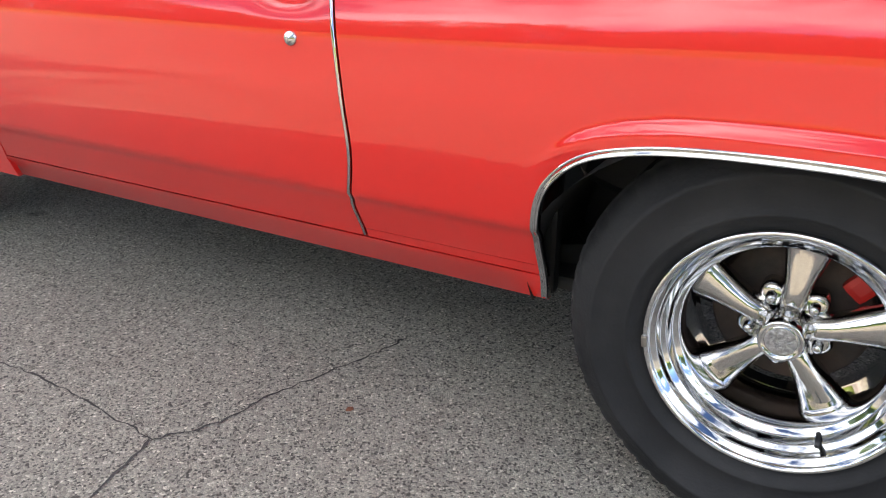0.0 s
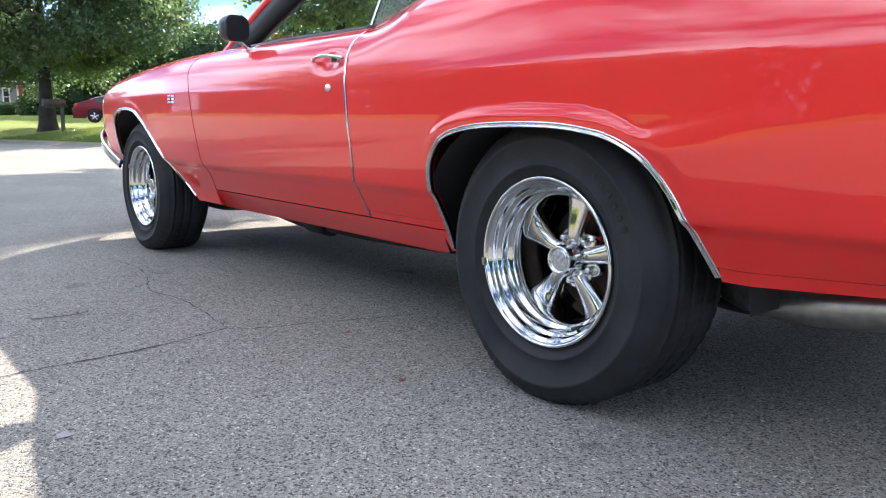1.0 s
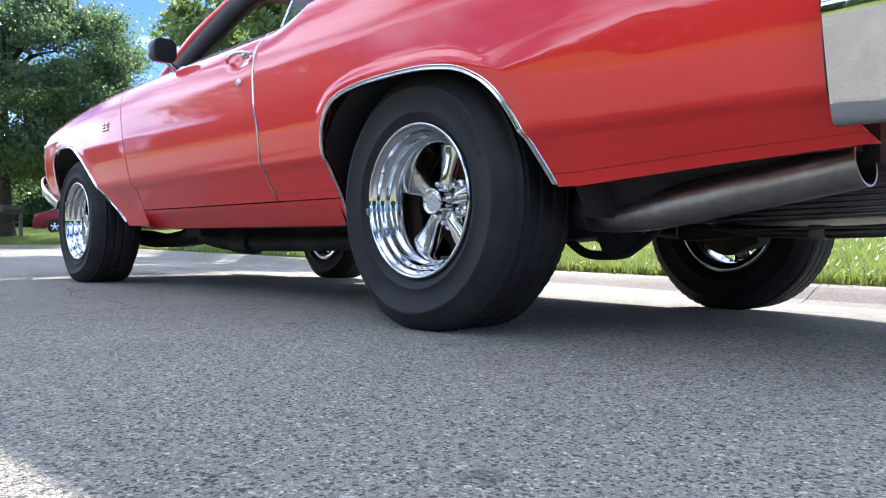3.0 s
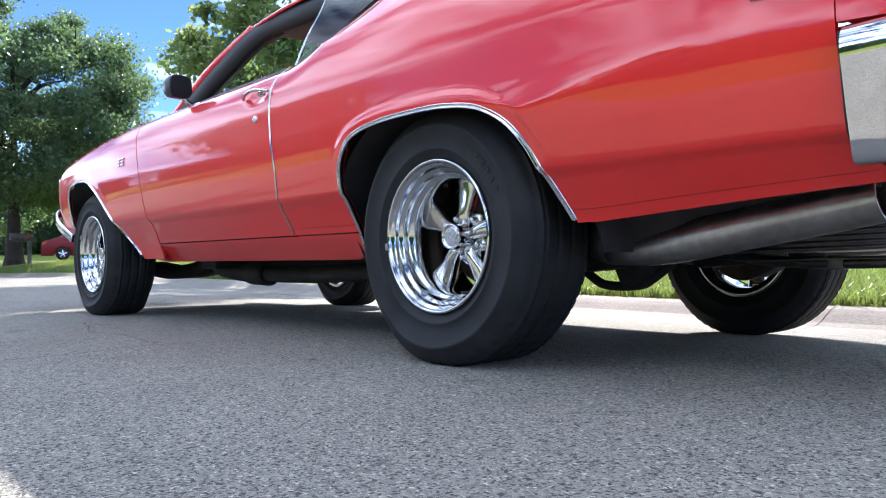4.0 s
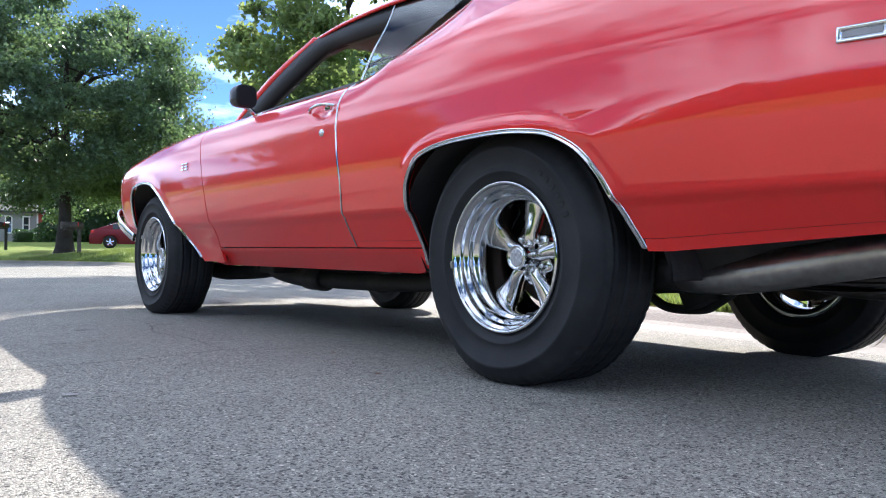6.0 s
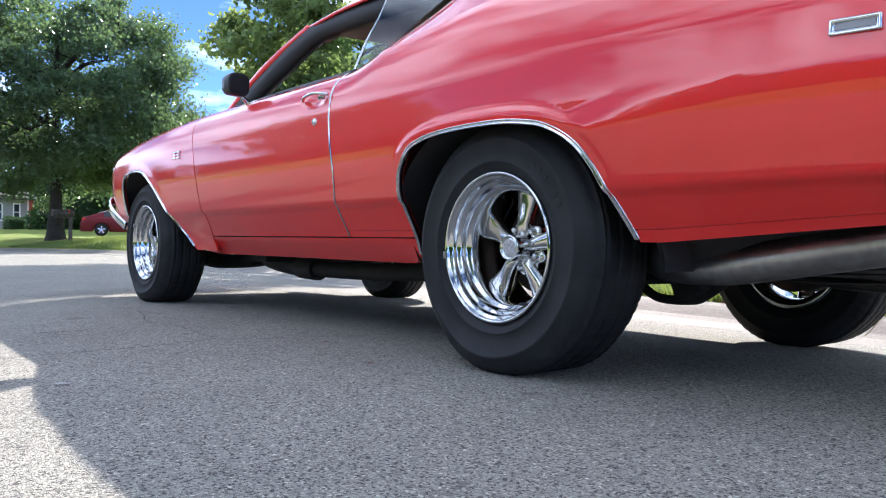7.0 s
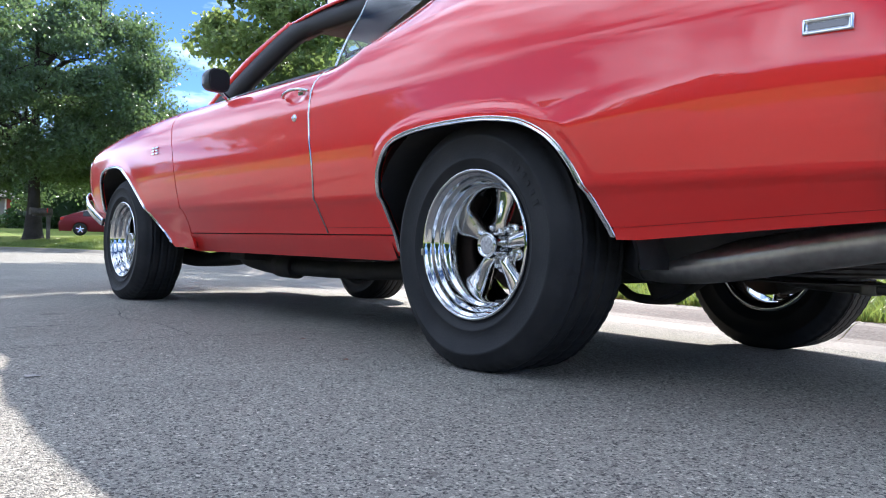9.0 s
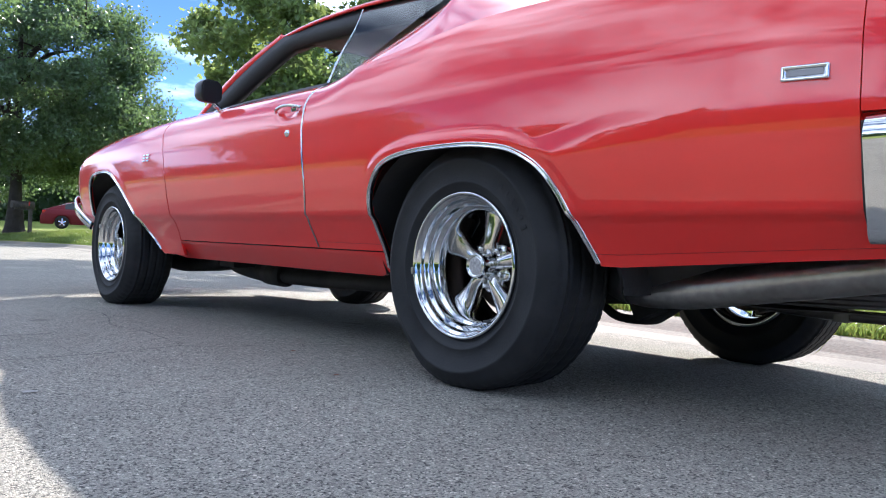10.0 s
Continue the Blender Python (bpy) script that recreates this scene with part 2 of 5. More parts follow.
def sweep(path, section, name="sweep", closed=False, up=(0, 0, 1), caps=True, smooth=True, scale=None):
    """A section of (side, up) points carried along a path."""
    path = [Vector(p) for p in path]
    n, rows = len(path), []
    for i, p in enumerate(path):
        a = path[(i - 1) % n] if closed or i else path[0]
        b = path[(i + 1) % n] if closed or i < n - 1 else path[-1]
        d = (b - a).normalized()
        side = d.cross(Vector(up))
        side = side.normalized() if side.length > 1e-5 else Vector((1, 0, 0))
        top = side.cross(d)
        k = scale(i / (n - 1)) if scale else 1.0
        rows.append([p + side * (s * k) + top * (u * k) for s, u in section])
    if closed:
        rows.append(rows[0])
    me = grid(rows, True, smooth, name)
    if caps and not closed:
        bm = bmesh.new()
        bm.from_mesh(me)
        bm.verts.ensure_lookup_table()
        m = len(section)
        bm.faces.new([bm.verts[i] for i in range(m)][::-1])
        bm.faces.new([bm.verts[len(bm.verts) - m + i] for i in range(m)])
        bm.to_mesh(me)
        bm.free()
    return me


def ring(r, n=12, rz=None):
    return [(r * math.cos(2 * math.pi * i / n), (rz or r) * math.sin(2 * math.pi * i / n)) for i in range(n)]


def tube(path, r, n=12, name="tube", scale=None):
    return sweep(path, ring(r, n), name, scale=scale, up=(0.12, 0.2, 1))


def rounded(points, n=6):
    """A Catmull-Rom curve through points."""
    pts = [Vector(p) for p in points]
    out = []
    for i in range(len(pts) - 1):
        p0, p1, p2, p3 = pts[max(i - 1, 0)], pts[i], pts[i + 1], pts[min(i + 2, len(pts) - 1)]
        for k in range(n):
            t = k / n
            out.append(0.5 * ((2 * p1) + (p2 - p0) * t + (2 * p0 - 5 * p1 + 4 * p2 - p3) * t * t + (3 * p1 - p0 - 3 * p2 + p3) * t ** 3))
    return out + [pts[-1]]


def lathe(profile, n=96, name="lathe", phase=0.0, wobble=None):
    """Turned about the y axis; profile of (radius, y)."""
    rows = []
    for i in range(n):
        a = 2 * math.pi * i / n + phase
        rows.append([((r + (wobble(i, r, y) if wobble else 0)) * math.sin(a), y, (r + (wobble(i, r, y) if wobble else 0)) * math.cos(a)) for r, y in profile])
    rows.append(rows[0])
    me = grid(rows, False, True, name)
    bm = bmesh.new()
    bm.from_mesh(me)
    bmesh.ops.remove_doubles(bm, verts=bm.verts, dist=1e-5)
    bmesh.ops.recalc_face_normals(bm, faces=bm.faces)
    bm.to_mesh(me)
    bm.free()
    return me


def box(size, at=(0, 0, 0), bevel=0.0, segments=2, turn=None, name="box"):
    bm = bmesh.new()
    bmesh.ops.create_cube(bm, size=1.0)
    bmesh.ops.scale(bm, vec=size, verts=bm.verts)
    if bevel:
        bmesh.ops.bevel(bm, geom=bm.edges[:], offset=bevel, segments=segments, affect="EDGES", profile=0.7)
    if turn:
        bmesh.ops.transform(bm, matrix=pose(0, 0, 0, *turn), verts=bm.verts)
    bmesh.ops.translate(bm, vec=at, verts=bm.verts)
    me = bpy.data.meshes.new(name)
    bm.to_mesh(me)
    bm.free()
    return me


def mirrored(me, yc):
    bm = bmesh.new()
    bm.from_mesh(me)
    bmesh.ops.transform(bm, matrix=Matrix.Translation((0, 2 * yc, 0)) @ Matrix.Diagonal((1, -1, 1, 1)), verts=bm.verts)
    bmesh.ops.reverse_faces(bm, faces=bm.faces)
    out = bpy.data.meshes.new(me.name)
    bm.to_mesh(out)
    bm.free()
    for m in me.materials:
        out.materials.append(m)
    return out


def curve_at(knots, x):
    """Smooth interpolation (monotone cubic) of (x, value) knots."""
    xs = [k[0] for k in knots]
    if x <= xs[0]:
        return knots[0][1]
    if x >= xs[-1]:
        return knots[-1][1]
    i = max(j for j in range(len(xs) - 1) if xs[j] <= x)
    def slope(j):
        if j <= 0 or j >= len(xs) - 1:
            return 0.0 if j not in (0, len(xs) - 1) else ((knots[1][1] - knots[0][1]) / (xs[1] - xs[0]) if j <= 0 else (knots[-1][1] - knots[-2][1]) / (xs[-1] - xs[-2]))
        a = (knots[j][1] - knots[j - 1][1]) / (xs[j] - xs[j - 1])
        b = (knots[j + 1][1] - knots[j][1]) / (xs[j + 1] - xs[j])
        return 0.0 if a * b <= 0 else 2 * a * b / (a + b)
    h = xs[i + 1] - xs[i]
    t = (x - xs[i]) / h
    m0, m1 = slope(i) * h, slope(i + 1) * h
    a, b = knots[i][1], knots[i + 1][1]
    return (2 * t ** 3 - 3 * t ** 2 + 1) * a + (t ** 3 - 2 * t ** 2 + t) * m0 + (-2 * t ** 3 + 3 * t ** 2) * b + (t ** 3 - t ** 2) * m1


# ---- ground, road, kerb ----
NEAR_EDGE = [(-300.0, -260.0), (-80.0, -60.0), (-60.0, -34.0), (-45.0, -14.0), (-36.0, -4.5), (-31.0, 0.2), (-27.0, 3.0), (-24.0, 4.1), (-20.0, 4.7), (-10.0, 3.4), (-2.0, 2.67), (0.0, 2.51), (4.0, 2.32), (700.0, 2.3)]
FAR_EDGE = [(-300.0, -290.0), (-80.0, -84.0), (-60.0, -57.0), (-45.0, -34.0), (-36.0, -20.0), (-28.0, -10.5), (-20.0, -7.0), (-10.0, -6.6), (700.0, -6.6)]


def kerb_y(x):
    """Edge of the lawn on the car's far side: the street bends to the left ahead of the car."""
    return curve_at(NEAR_EDGE, x)


def far_y(x):
    return curve_at(FAR_EDGE, x)


def dip(x):
    """The street and its lawns drop away gently ahead of the car."""
    return 0.006 * min(max(-x - 7.0, 0.0), 75.0)


def fall(x):
    """How far the gutter beside the car lies below the crown of the street."""
    t = min(max((x + 18.0) / 13.0, 0.0), 1.0)
    return 0.015 + 0.060 * t * t * (3 - 2 * t)


def road_z(x, y):
    t = min(max((y - 0.1) / (kerb_y(x) - 0.42), 0.0), 1.0) if kerb_y(x) > 1.0 else 0.0
    return -fall(x) * t ** 2.3 - dip(x)


def lawn_height(x, y):
    """Lawns slope up from both kerbs."""
    d = max(y - kerb_y(x), 0.5 * (far_y(x) - y), 0.0)
    t = min(max((-x - 8.0) / 12.0, 0.0), 1.0)
    t = t * t * (3 - 2 * t)
    rise = (0.045 + 0.075 * t) * min(d, 4.5 - 1.5 * t) + 0.006 * min(max(d - 4.5 + 1.5 * t, 0.0), 60.0)
    k = min(max((-x - 45.0) / 10.0, 0.0), 1.0)
    bank = 0.035 * min(max(y - 10.5, 0.0), 14.0) * t + 0.36 * k * k * (3 - 2 * k)
    return bank + rise + 0.085 - dip(x) - (fall(x) if y > 0.5 * (kerb_y(x) + far_y(x)) else 0.0)


def spaced(knots, step):
    out = []
    for (a, s), (b, _) in zip(knots, knots[1:]):
        k = max(1, round((b - a) / s))
        out += [a + (b - a) * i / k for i in range(k)]
    return out + [knots[-1][0]]


def build_ground():
    xs = spaced([(-900, 150), (-300, 20), (-80, 2), (-16, 3), (20, 10), (60, 60), (600, 60)], 0)
    outer = [-500, -200, -100, -60, -40, -28, -20, -14, -9, -6, -4, -2, -0.2]
    inner = [0.2, 1, 2, 3, 4.5, 7, 10, 15, 22, 30, 40, 60, 100, 200, 500]
    rows = []
    for x in xs:
        row = [(x, far_y(x) + o, lawn_height(x, far_y(x) + o)) for o in outer]
        row += [(x, far_y(x) - 0.12, -0.06 - dip(x)), (x, 0.5 * (far_y(x) + kerb_y(x)), -0.14 - dip(x)), (x, kerb_y(x) + 0.12, -0.14 - dip(x))]
        row += [(x, kerb_y(x) + o, lawn_height(x, kerb_y(x) + o)) for o in inner]
        rows.append(row)
    tagged(part("ground", grid(rows, flip=True), LAWN), "mown green lawn rising gently from the street", "lawn", kind="structure")
    rows = []
    for x in spaced([(-300, 20), (-80, 2), (-16, 1), (2, 10), (60, 40), (600, 40)], 0):
        a, c = far_y(x) - 0.1, kerb_y(x) + 0.1
        rows.append([(x, a + (c - a) * k / 30, road_z(x, a + (c - a) * k / 30)) for k in range(31)])
    tagged(part("road", grid(rows, flip=True), ASPHALT), "worn grey asphalt street with fine cracks", "road", kind="structure")


def build_kerb(edge, sign, name):
    """Rolled concrete kerb with a narrow gutter pan, in lengths with open joints."""
    section = [(-0.32, 0.004), (-0.08, 0.012), (-0.02, 0.028), (0.05, 0.066), (0.09, 0.084), (0.13, 0.092), (0.2, 0.094), (0.2, -0.1), (-0.32, -0.1)]
    kerb = tagged(new(name), "pale concrete kerb along the lawn", "kerb", kind="structure")
    a = 12.0
    while a > -52.0:
        slope = (edge(a) - edge(a - 0.5)) / 0.5
        length = 3.0 / math.sqrt(1 + slope * slope)
        rows = []
        for k in range(4):
            x = a - (length - 0.005) * k / 3
            s = (edge(x + 0.2) - edge(x - 0.2)) / 0.4
            side = Vector((-s, 1.0, 0)).normalized() * sign
            rows.append([Vector((x, edge(x), h - dip(x) - (fall(x) if sign > 0 else 0.0))) + side * o for o, h in section])
        part("kerb_stone", grid(rows, True, False, "kerb_stone", flip=sign > 0), CONCRETE, kerb)
        a -= length


build_ground()
build_kerb(kerb_y, 1, "kerb")
build_kerb(far_y, -1, "kerb")


# ---- the red coupe ----
YC = 0.965          # centre line of the car
R_REAR, R_FRONT, AXLE = 0.345, 0.331, -2.845

SECTION = [(0.27, 0.150), (0.31, 0.135), (0.37, 0.112), (0.43, 0.078), (0.468, 0.055), (0.476, 0.049), (0.484, 0.038), (0.492, 0.0345), (0.53, 0.024), (0.60, 0.010), (0.70, 0.0),
           (0.78, 0.0), (0.85, 0.010), (0.90, 0.030), (0.94, 0.066), (0.965, 0.12)]
SAIL_FOOT = [(0.85, 0.010), (0.90, 0.022), (0.94, 0.039), (0.965, 0.056)]
PLAN = [(-3.80, 0.27), (-3.74, 0.18), (-3.60, 0.10), (-3.30, 0.032), (-2.8, 0.013), (-2.2, 0.002), (-1.4, 0.004), (-0.7, 0.006), (0.0, 0.010), (0.4, 0.014), (0.8, 0.028), (1.05, 0.06), (1.2, 0.10)]
SHOULDER = [(-3.80, 0.79), (-3.6, 0.835), (-3.2, 0.902), (-2.6, 0.946), (-2.0, 0.963), (-1.4, 0.965), (-0.8, 0.965), (-0.4, 0.99), (0.1, 1.03), (0.8, 1.03), (1.2, 1.0)]
ARCH_REAR = [(-0.414, 0.26), (-0.408, 0.34), (-0.402, 0.45), (-0.390, 0.54), (-0.362, 0.592), (-0.312, 0.632), (-0.24, 0.654), (-0.15, 0.665), (-0.04, 0.669), (0.07, 0.668), (0.15, 0.661),
             (0.225, 0.647), (0.285, 0.620), (0.325, 0.588), (0.355, 0.552), (0.378, 0.513), (0.400, 0.458), (0.425, 0.378), (0.440, 0.33)]
ARCH_FRONT = [(-3.12, 0.30), (-3.13, 0.45), (-3.125, 0.60), (-3.11, 0.665), (-3.06, 0.706), (-2.94, 0.722), (-2.80, 0.718), (-2.70, 0.692), (-2.57, 0.618), (-2.45, 0.51), (-2.385, 0.42), (-2.29, 0.308), (-2.25, 0.26)]
CREASE_UP = [(0.2, 0.650), (0.29, 0.668), (0.437, 0.691), (0.56, 0.707), (0.75, 0.704), (1.2, 0.70)]
CREASE_LOW = [(0.2, 0.610), (0.353, 0.624), (0.6, 0.643), (0.9, 0.655), (1.2, 0.66)]
ARCHES = []
for arch in (ARCH_REAR, ARCH_FRONT):
    fine = rounded([(x, 0, z) for x, z in arch], 8)
    ARCHES.append(np.array([(p.x, p.z) for p in fine]))


def nearest_on(curve, x, z):
    a, b = curve[:-1], curve[1:]
    d = b - a
    t = np.clip(((np.array((x, z)) - a) * d).sum(1) / (d * d).sum(1), 0, 1)
    q = a + t[:, None] * d
    k = ((q - (x, z)) ** 2).sum(1)
    i = int(k.argmin())
    return q[i], math.sqrt(k[i])


def in_arch(curve, x, z):
    """Inside the opening: under the curve, closed below."""
    poly = [tuple(p) for p in curve] + [(curve[-1][0], -1.0), (curve[0][0], -1.0)]
    hit = False
    for (x1, z1), (x2, z2) in zip(poly, poly[1:] + poly[:1]):
        if (z1 > z) != (z2 > z) and x < (x2 - x1) * (z - z1) / (z2 - z1) + x1:
            hit = not hit
    return hit


def side_point(x, s):
    """A point of the left flank: x along the car, s the nominal height on the section."""
    top = curve_at(SHOULDER, x)
    z = s if s < 0.70 else 0.70 + (s - 0.70) * (top - 0.70) / 0.265
    y = curve_at(SECTION, s)
    if s > 0.85 and x > -0.80:
        # under the sail panel the flank runs on upwards with no ledge
        t = min(max((x + 0.80) / 0.30, 0.0), 1.0)
        t = t * t * (3 - 2 * t)
        y += (curve_at(SAIL_FOOT, s) - y) * t
    y += curve_at(PLAN, x)
    lip = 0.0
    if -0.75 < x < 0.75 or -3.5 < x < -1.9:
        _, d = nearest_on(ARCHES[0 if x > -1.5 else 1], x, z)
        t = min(max((0.046 - d) / 0.016, 0.0), 1.0)
        lip = t * t * (3 - 2 * t)
        t = min(max((z - 0.58) / 0.08, 0.0), 1.0)
        t = t * t * (3 - 2 * t)
        y -= (0.009 * t if x > -1.5 else 0.003) * lip
    if x > 0.2:
        # wedge behind the rear arch: an upward facet between two creases, dying out towards the tail
        up, low = curve_at(CREASE_UP, x), curve_at(CREASE_LOW, x)
        depth = 0.012 * min(max((x - 0.24) / 0.05, 0.0), 1.0) * min(max((0.72 - x) / 0.42, 0.0), 1.0)
        k = (up - z) / (up - low) if z > low else (z - 0.42) / (low - 0.42)
        y -= depth * min(max(k, 0.0), 1.0) * (1 - lip)
    if -1.1 < x < -0.79 and 0.78 < z < 0.94:
        y += 0.016 * math.exp(-((x + 0.885) / 0.062) ** 2 - ((z - 0.860) / 0.022) ** 2)
    return Vector((x, y, z))


def flank_panel(name, x_front, x_back, s0, s1, step=0.014, rows=None, edge=0.014, arches=True):
    """A stretch of the flank between two seams, given as functions of s, with the wheel openings cut out and turned-in edges."""
    nv = rows or max(6, int((s1 - s0) / 0.014))
    ss = [s0 + (s1 - s0) * j / nv for j in range(nv + 1)]
    nu = max(4, int((x_back(0.6) - x_front(0.6)) / step))
    pts, inside = [], []
    for i in range(nu + 1):
        for s in ss:
            x = x_front(s) + (x_back(s) - x_front(s)) * i / nu
            p = side_point(x, s)
            c = ARCHES[0] if x > -1.5 else ARCHES[1]
            near = arches and c[:, 0].min() - 0.02 < x < c[:, 0].max() + 0.02 and p.z < 0.76
            k = near and in_arch(c, x, p.z)
            pts.append(p)
            inside.append(k)
    m = nv + 1
    faces = []
    for i in range(nu):
        for j in range(nv):
            f = (i * m + j, i * m + j + 1, (i + 1) * m + j + 1, (i + 1) * m + j)
            if not all(inside[k] for k in f):
                faces.append(f)
    used = {k for f in faces for k in f}
    for k in used:
        if inside[k]:
            c = ARCHES[0] if pts[k].x > -1.5 else ARCHES[1]
            q, _ = nearest_on(c, pts[k].x, pts[k].z)
            p = side_point(q[0], min(q[1], 0.70) if q[1] < 0.70 else 0.70 + (q[1] - 0.70) * 0.265 / (curve_at(SHOULDER, q[0]) - 0.70))
            pts[k] = p
    bm = bmesh.new()
    vs = {k: bm.verts.new(pts[k]) for k in used}
    for f in faces:
        try:
            bm.faces.new([vs[k] for k in f])
        except ValueError:
            pass
    bmesh.ops.dissolve_degenerate(bm, dist=0.0004, edges=bm.edges)
    bmesh.ops.recalc_face_normals(bm, faces=bm.faces)
    if sum(f.normal.y for f in bm.faces) > 0:
        bmesh.ops.reverse_faces(bm, faces=bm.faces)
    for f in bm.faces:
        f.smooth = True
    rim = [e for e in bm.edges if len(e.link_faces) == 1]
    ext = bmesh.ops.extrude_edge_only(bm, edges=rim)
    bmesh.ops.translate(bm, vec=(0, edge, 0), verts=[v for v in ext["geom"] if isinstance(v, bmesh.types.BMVert)])
    for e in rim:
        e.smooth = False
    me = bpy.data.meshes.new(name)
    bm.to_mesh(me)
    bm.free()
    return me


def seam_front(s):
    return curve_at([(0.36, -2.03), (0.45, -1.985), (0.6, -1.975), (0.8, -2.01), (0.9, -2.05), (0.965, -2.02)], s)


def seam_back(s):
    return curve_at([(0.36, -0.805), (0.40, -0.801), (0.456, -0.797), (0.474, -0.789), (0.6, -0.762), (0.8, -0.775), (0.9, -0.785), (0.965, -0.775)], s)


GAP = 0.0035
car = thing("muscle_car", "glossy red two-door muscle car parked on the asphalt street", "car")


def both(name, me, mat, label="", parent=None, far_label=None):
    a = part(name, me, mat, parent or car, label)
    b = part(name, mirrored(me, YC), mat, parent or car, label)
    return a, b


TAIL = lambda s: curve_at([(0.36, 1.095), (0.42, 1.07), (0.5, 1.050), (0.7, 1.04), (0.965, 1.04)], s)
both("front_fender", flank_panel("front_fender", lambda s: -3.74 - 0.03 * (0.9 - s), lambda s: seam_front(s) - GAP, 0.30, 0.965), RED)
doors = both("door", flank_panel("door", lambda s: seam_front(s) + GAP, lambda s: seam_back(s) - GAP, 0.372, 0.965), RED)
quarter = flank_panel("quarter_panel", lambda s: seam_back(s) + GAP, TAIL, 0.394, 0.965, step=0.011, rows=60)
for v in quarter.vertices:
    if v.co.x > 0.5 and v.co.z < 0.50:
        v.co.z += 0.075 * (v.co.x - 0.5) * (0.50 - v.co.z) / 0.128
both("quarter_panel", quarter, RED)
lip_me = flank_panel("quarter_lower_lip", lambda s: 0.437, TAIL, 0.364, 0.3930, rows=4)
for v in lip_me.vertices:
    if v.co.x > 0.5:
        v.co.z += 0.075 * (v.co.x - 0.5) * (0.50 - v.co.z) / 0.128
both("quarter_lower_lip", lip_me, RED)
both("quarter_lower_lip", flank_panel("quarter_lower_lip", lambda s: seam_back(s) + GAP, lambda s: -0.395, 0.3715, 0.3932, rows=3), RED)
back_me = flank_panel("lip_backing", lambda s: 0.435, lambda s: TAIL(s) - 0.02, 0.37, 0.41, rows=3, edge=0.004)
for v in back_me.vertices:
    v.co.y += 0.012
    if v.co.x > 0.5:
        v.co.z += 0.075 * (v.co.x - 0.5) * (0.50 - v.co.z) / 0.128
both("lip_backing", back_me, BLACK)
both("quarter_extension", flank_panel("quarter_extension", lambda s: 1.0425, lambda s: 1.20 - 0.02 * (0.965 - s), 0.672, 0.965), RED)
# the rocker rolls under the car along its lower edge
rocker = flank_panel("rocker_panel", lambda s: -2.24, lambda s: -0.412, 0.285, 0.3675, rows=9)
for v in rocker.vertices:
    ends = min(1.0, max(-0.425 - v.co.x, 0.0) / 0.09, max(v.co.x + 2.24, 0.0) / 0.12)
    low = max(0.362 - v.co.z, 0.0) / 0.077
    v.co.y += 0.040 * ends * low
    v.co.z += 0.022 * (1.0 - ends) * low
both("rocker_panel", rocker, RED)


# arch trim: a bright strip with a fine groove along each wheel opening
def arch_trim(curve, name):
    keep = [p for p in curve if p[1] > (0.315 if p[0] < -1.5 or p[0] < 0 else 0.37)]
    if keep[0][0] < -1.5:
        keep = [p for p in keep if p[1] > 0.31]
    path = []
    for x, z in keep:
        s = z if z < 0.70 else 0.70 + (z - 0.70) * 0.265 / (curve_at(SHOULDER, x) - 0.70)
        path.append(side_point(x, s))
    n = len(path)
    rows = []
    prof = [(-0.003, 0.010), (-0.003, -0.003), (-0.001, -0.006), (0.001, -0.006), (0.003, -0.001), (0.0065, -0.001), (0.008, -0.005), (0.0105, -0.005), (0.012, 0.0), (0.012, 0.006)]
    for i, p in enumerate(path):
        d = (path[min(i + 1, n - 1)] - path[max(i - 1, 0)])
        out = Vector((-d.z, 0, d.x)).normalized()
        rows.append([p + out * a + Vector((0, b, 0)) for a, b in prof])
    return grid(rows, True, True, name)


for c in ARCHES:
    both("wheel_arch_trim", arch_trim(c, "wheel_arch_trim"), CHROME, "bright chrome wheel arch trim")

# door edge guard, handle and lock
for side, door in enumerate(doors):
    rows = []
    for k in range(41):
        s = 0.374 + (0.95 - 0.374) * k / 40
        p = side_point(seam_back(s) - GAP, s)
        rows.append([p + Vector(v) for v in ((-0.0035, 0.002, 0), (-0.0035, -0.002, 0), (0.0005, -0.003, 0), (0.0025, -0.001, 0), (0.0025, 0.012, 0), (-0.001, 0.012, 0))])
    me = grid(rows, True, True, "edge_guard")
    part("edge_guard", me if side == 0 else mirrored(me, YC), CHROME, door, "thin chrome door edge guard")
    # fixed grip bar with a push button
    h = side_point(-0.89, 0.868) - Vector((0, 0.012, 0))
    bar = sweep(rounded([h + Vector(v) for v in ((-0.085, -0.008, -0.004), (-0.055, -0.022, 0.004), (0.0, -0.030, 0.008), (0.06, -0.028, 0.005), (0.095, -0.010, -0.002))], 6),
                [(-0.004, -0.004), (0.004, -0.005), (0.007, 0.0), (0.004, 0.005), (-0.004, 0.004), (-0.005, 0.0)], "door_handle")
    paddle = box((0.034, 0.014, 0.018), h + Vector((0.048, -0.008, -0.004)), 0.006, 3, name="handle_button")
    key = lathe([(0.0, -0.009), (0.007, -0.009), (0.008, -0.006), (0.011, -0.006), (0.0135, -0.003), (0.0135, 0.006)], 28, "door_lock")
    slot = box((0.0025, 0.003, 0.011), (0, -0.0095, 0), name="slot")
    key = joined("door_lock", key, slot)
    lp = side_point(-0.872, 0.778)
    key.transform(Matrix.Translation(lp))
    for nm, m2, mt, lb in (("door_handle", bar, CHROME, "chrome door handle"), ("handle_button", paddle, CHROME, ""), ("door_lock", key, CHROME, "round chrome key lock")):
        part(nm, m2 if side == 0 else mirrored(m2, YC), mt, door, lb)


# upper body
def shoulder(x):
    return side_point(x, 0.965)


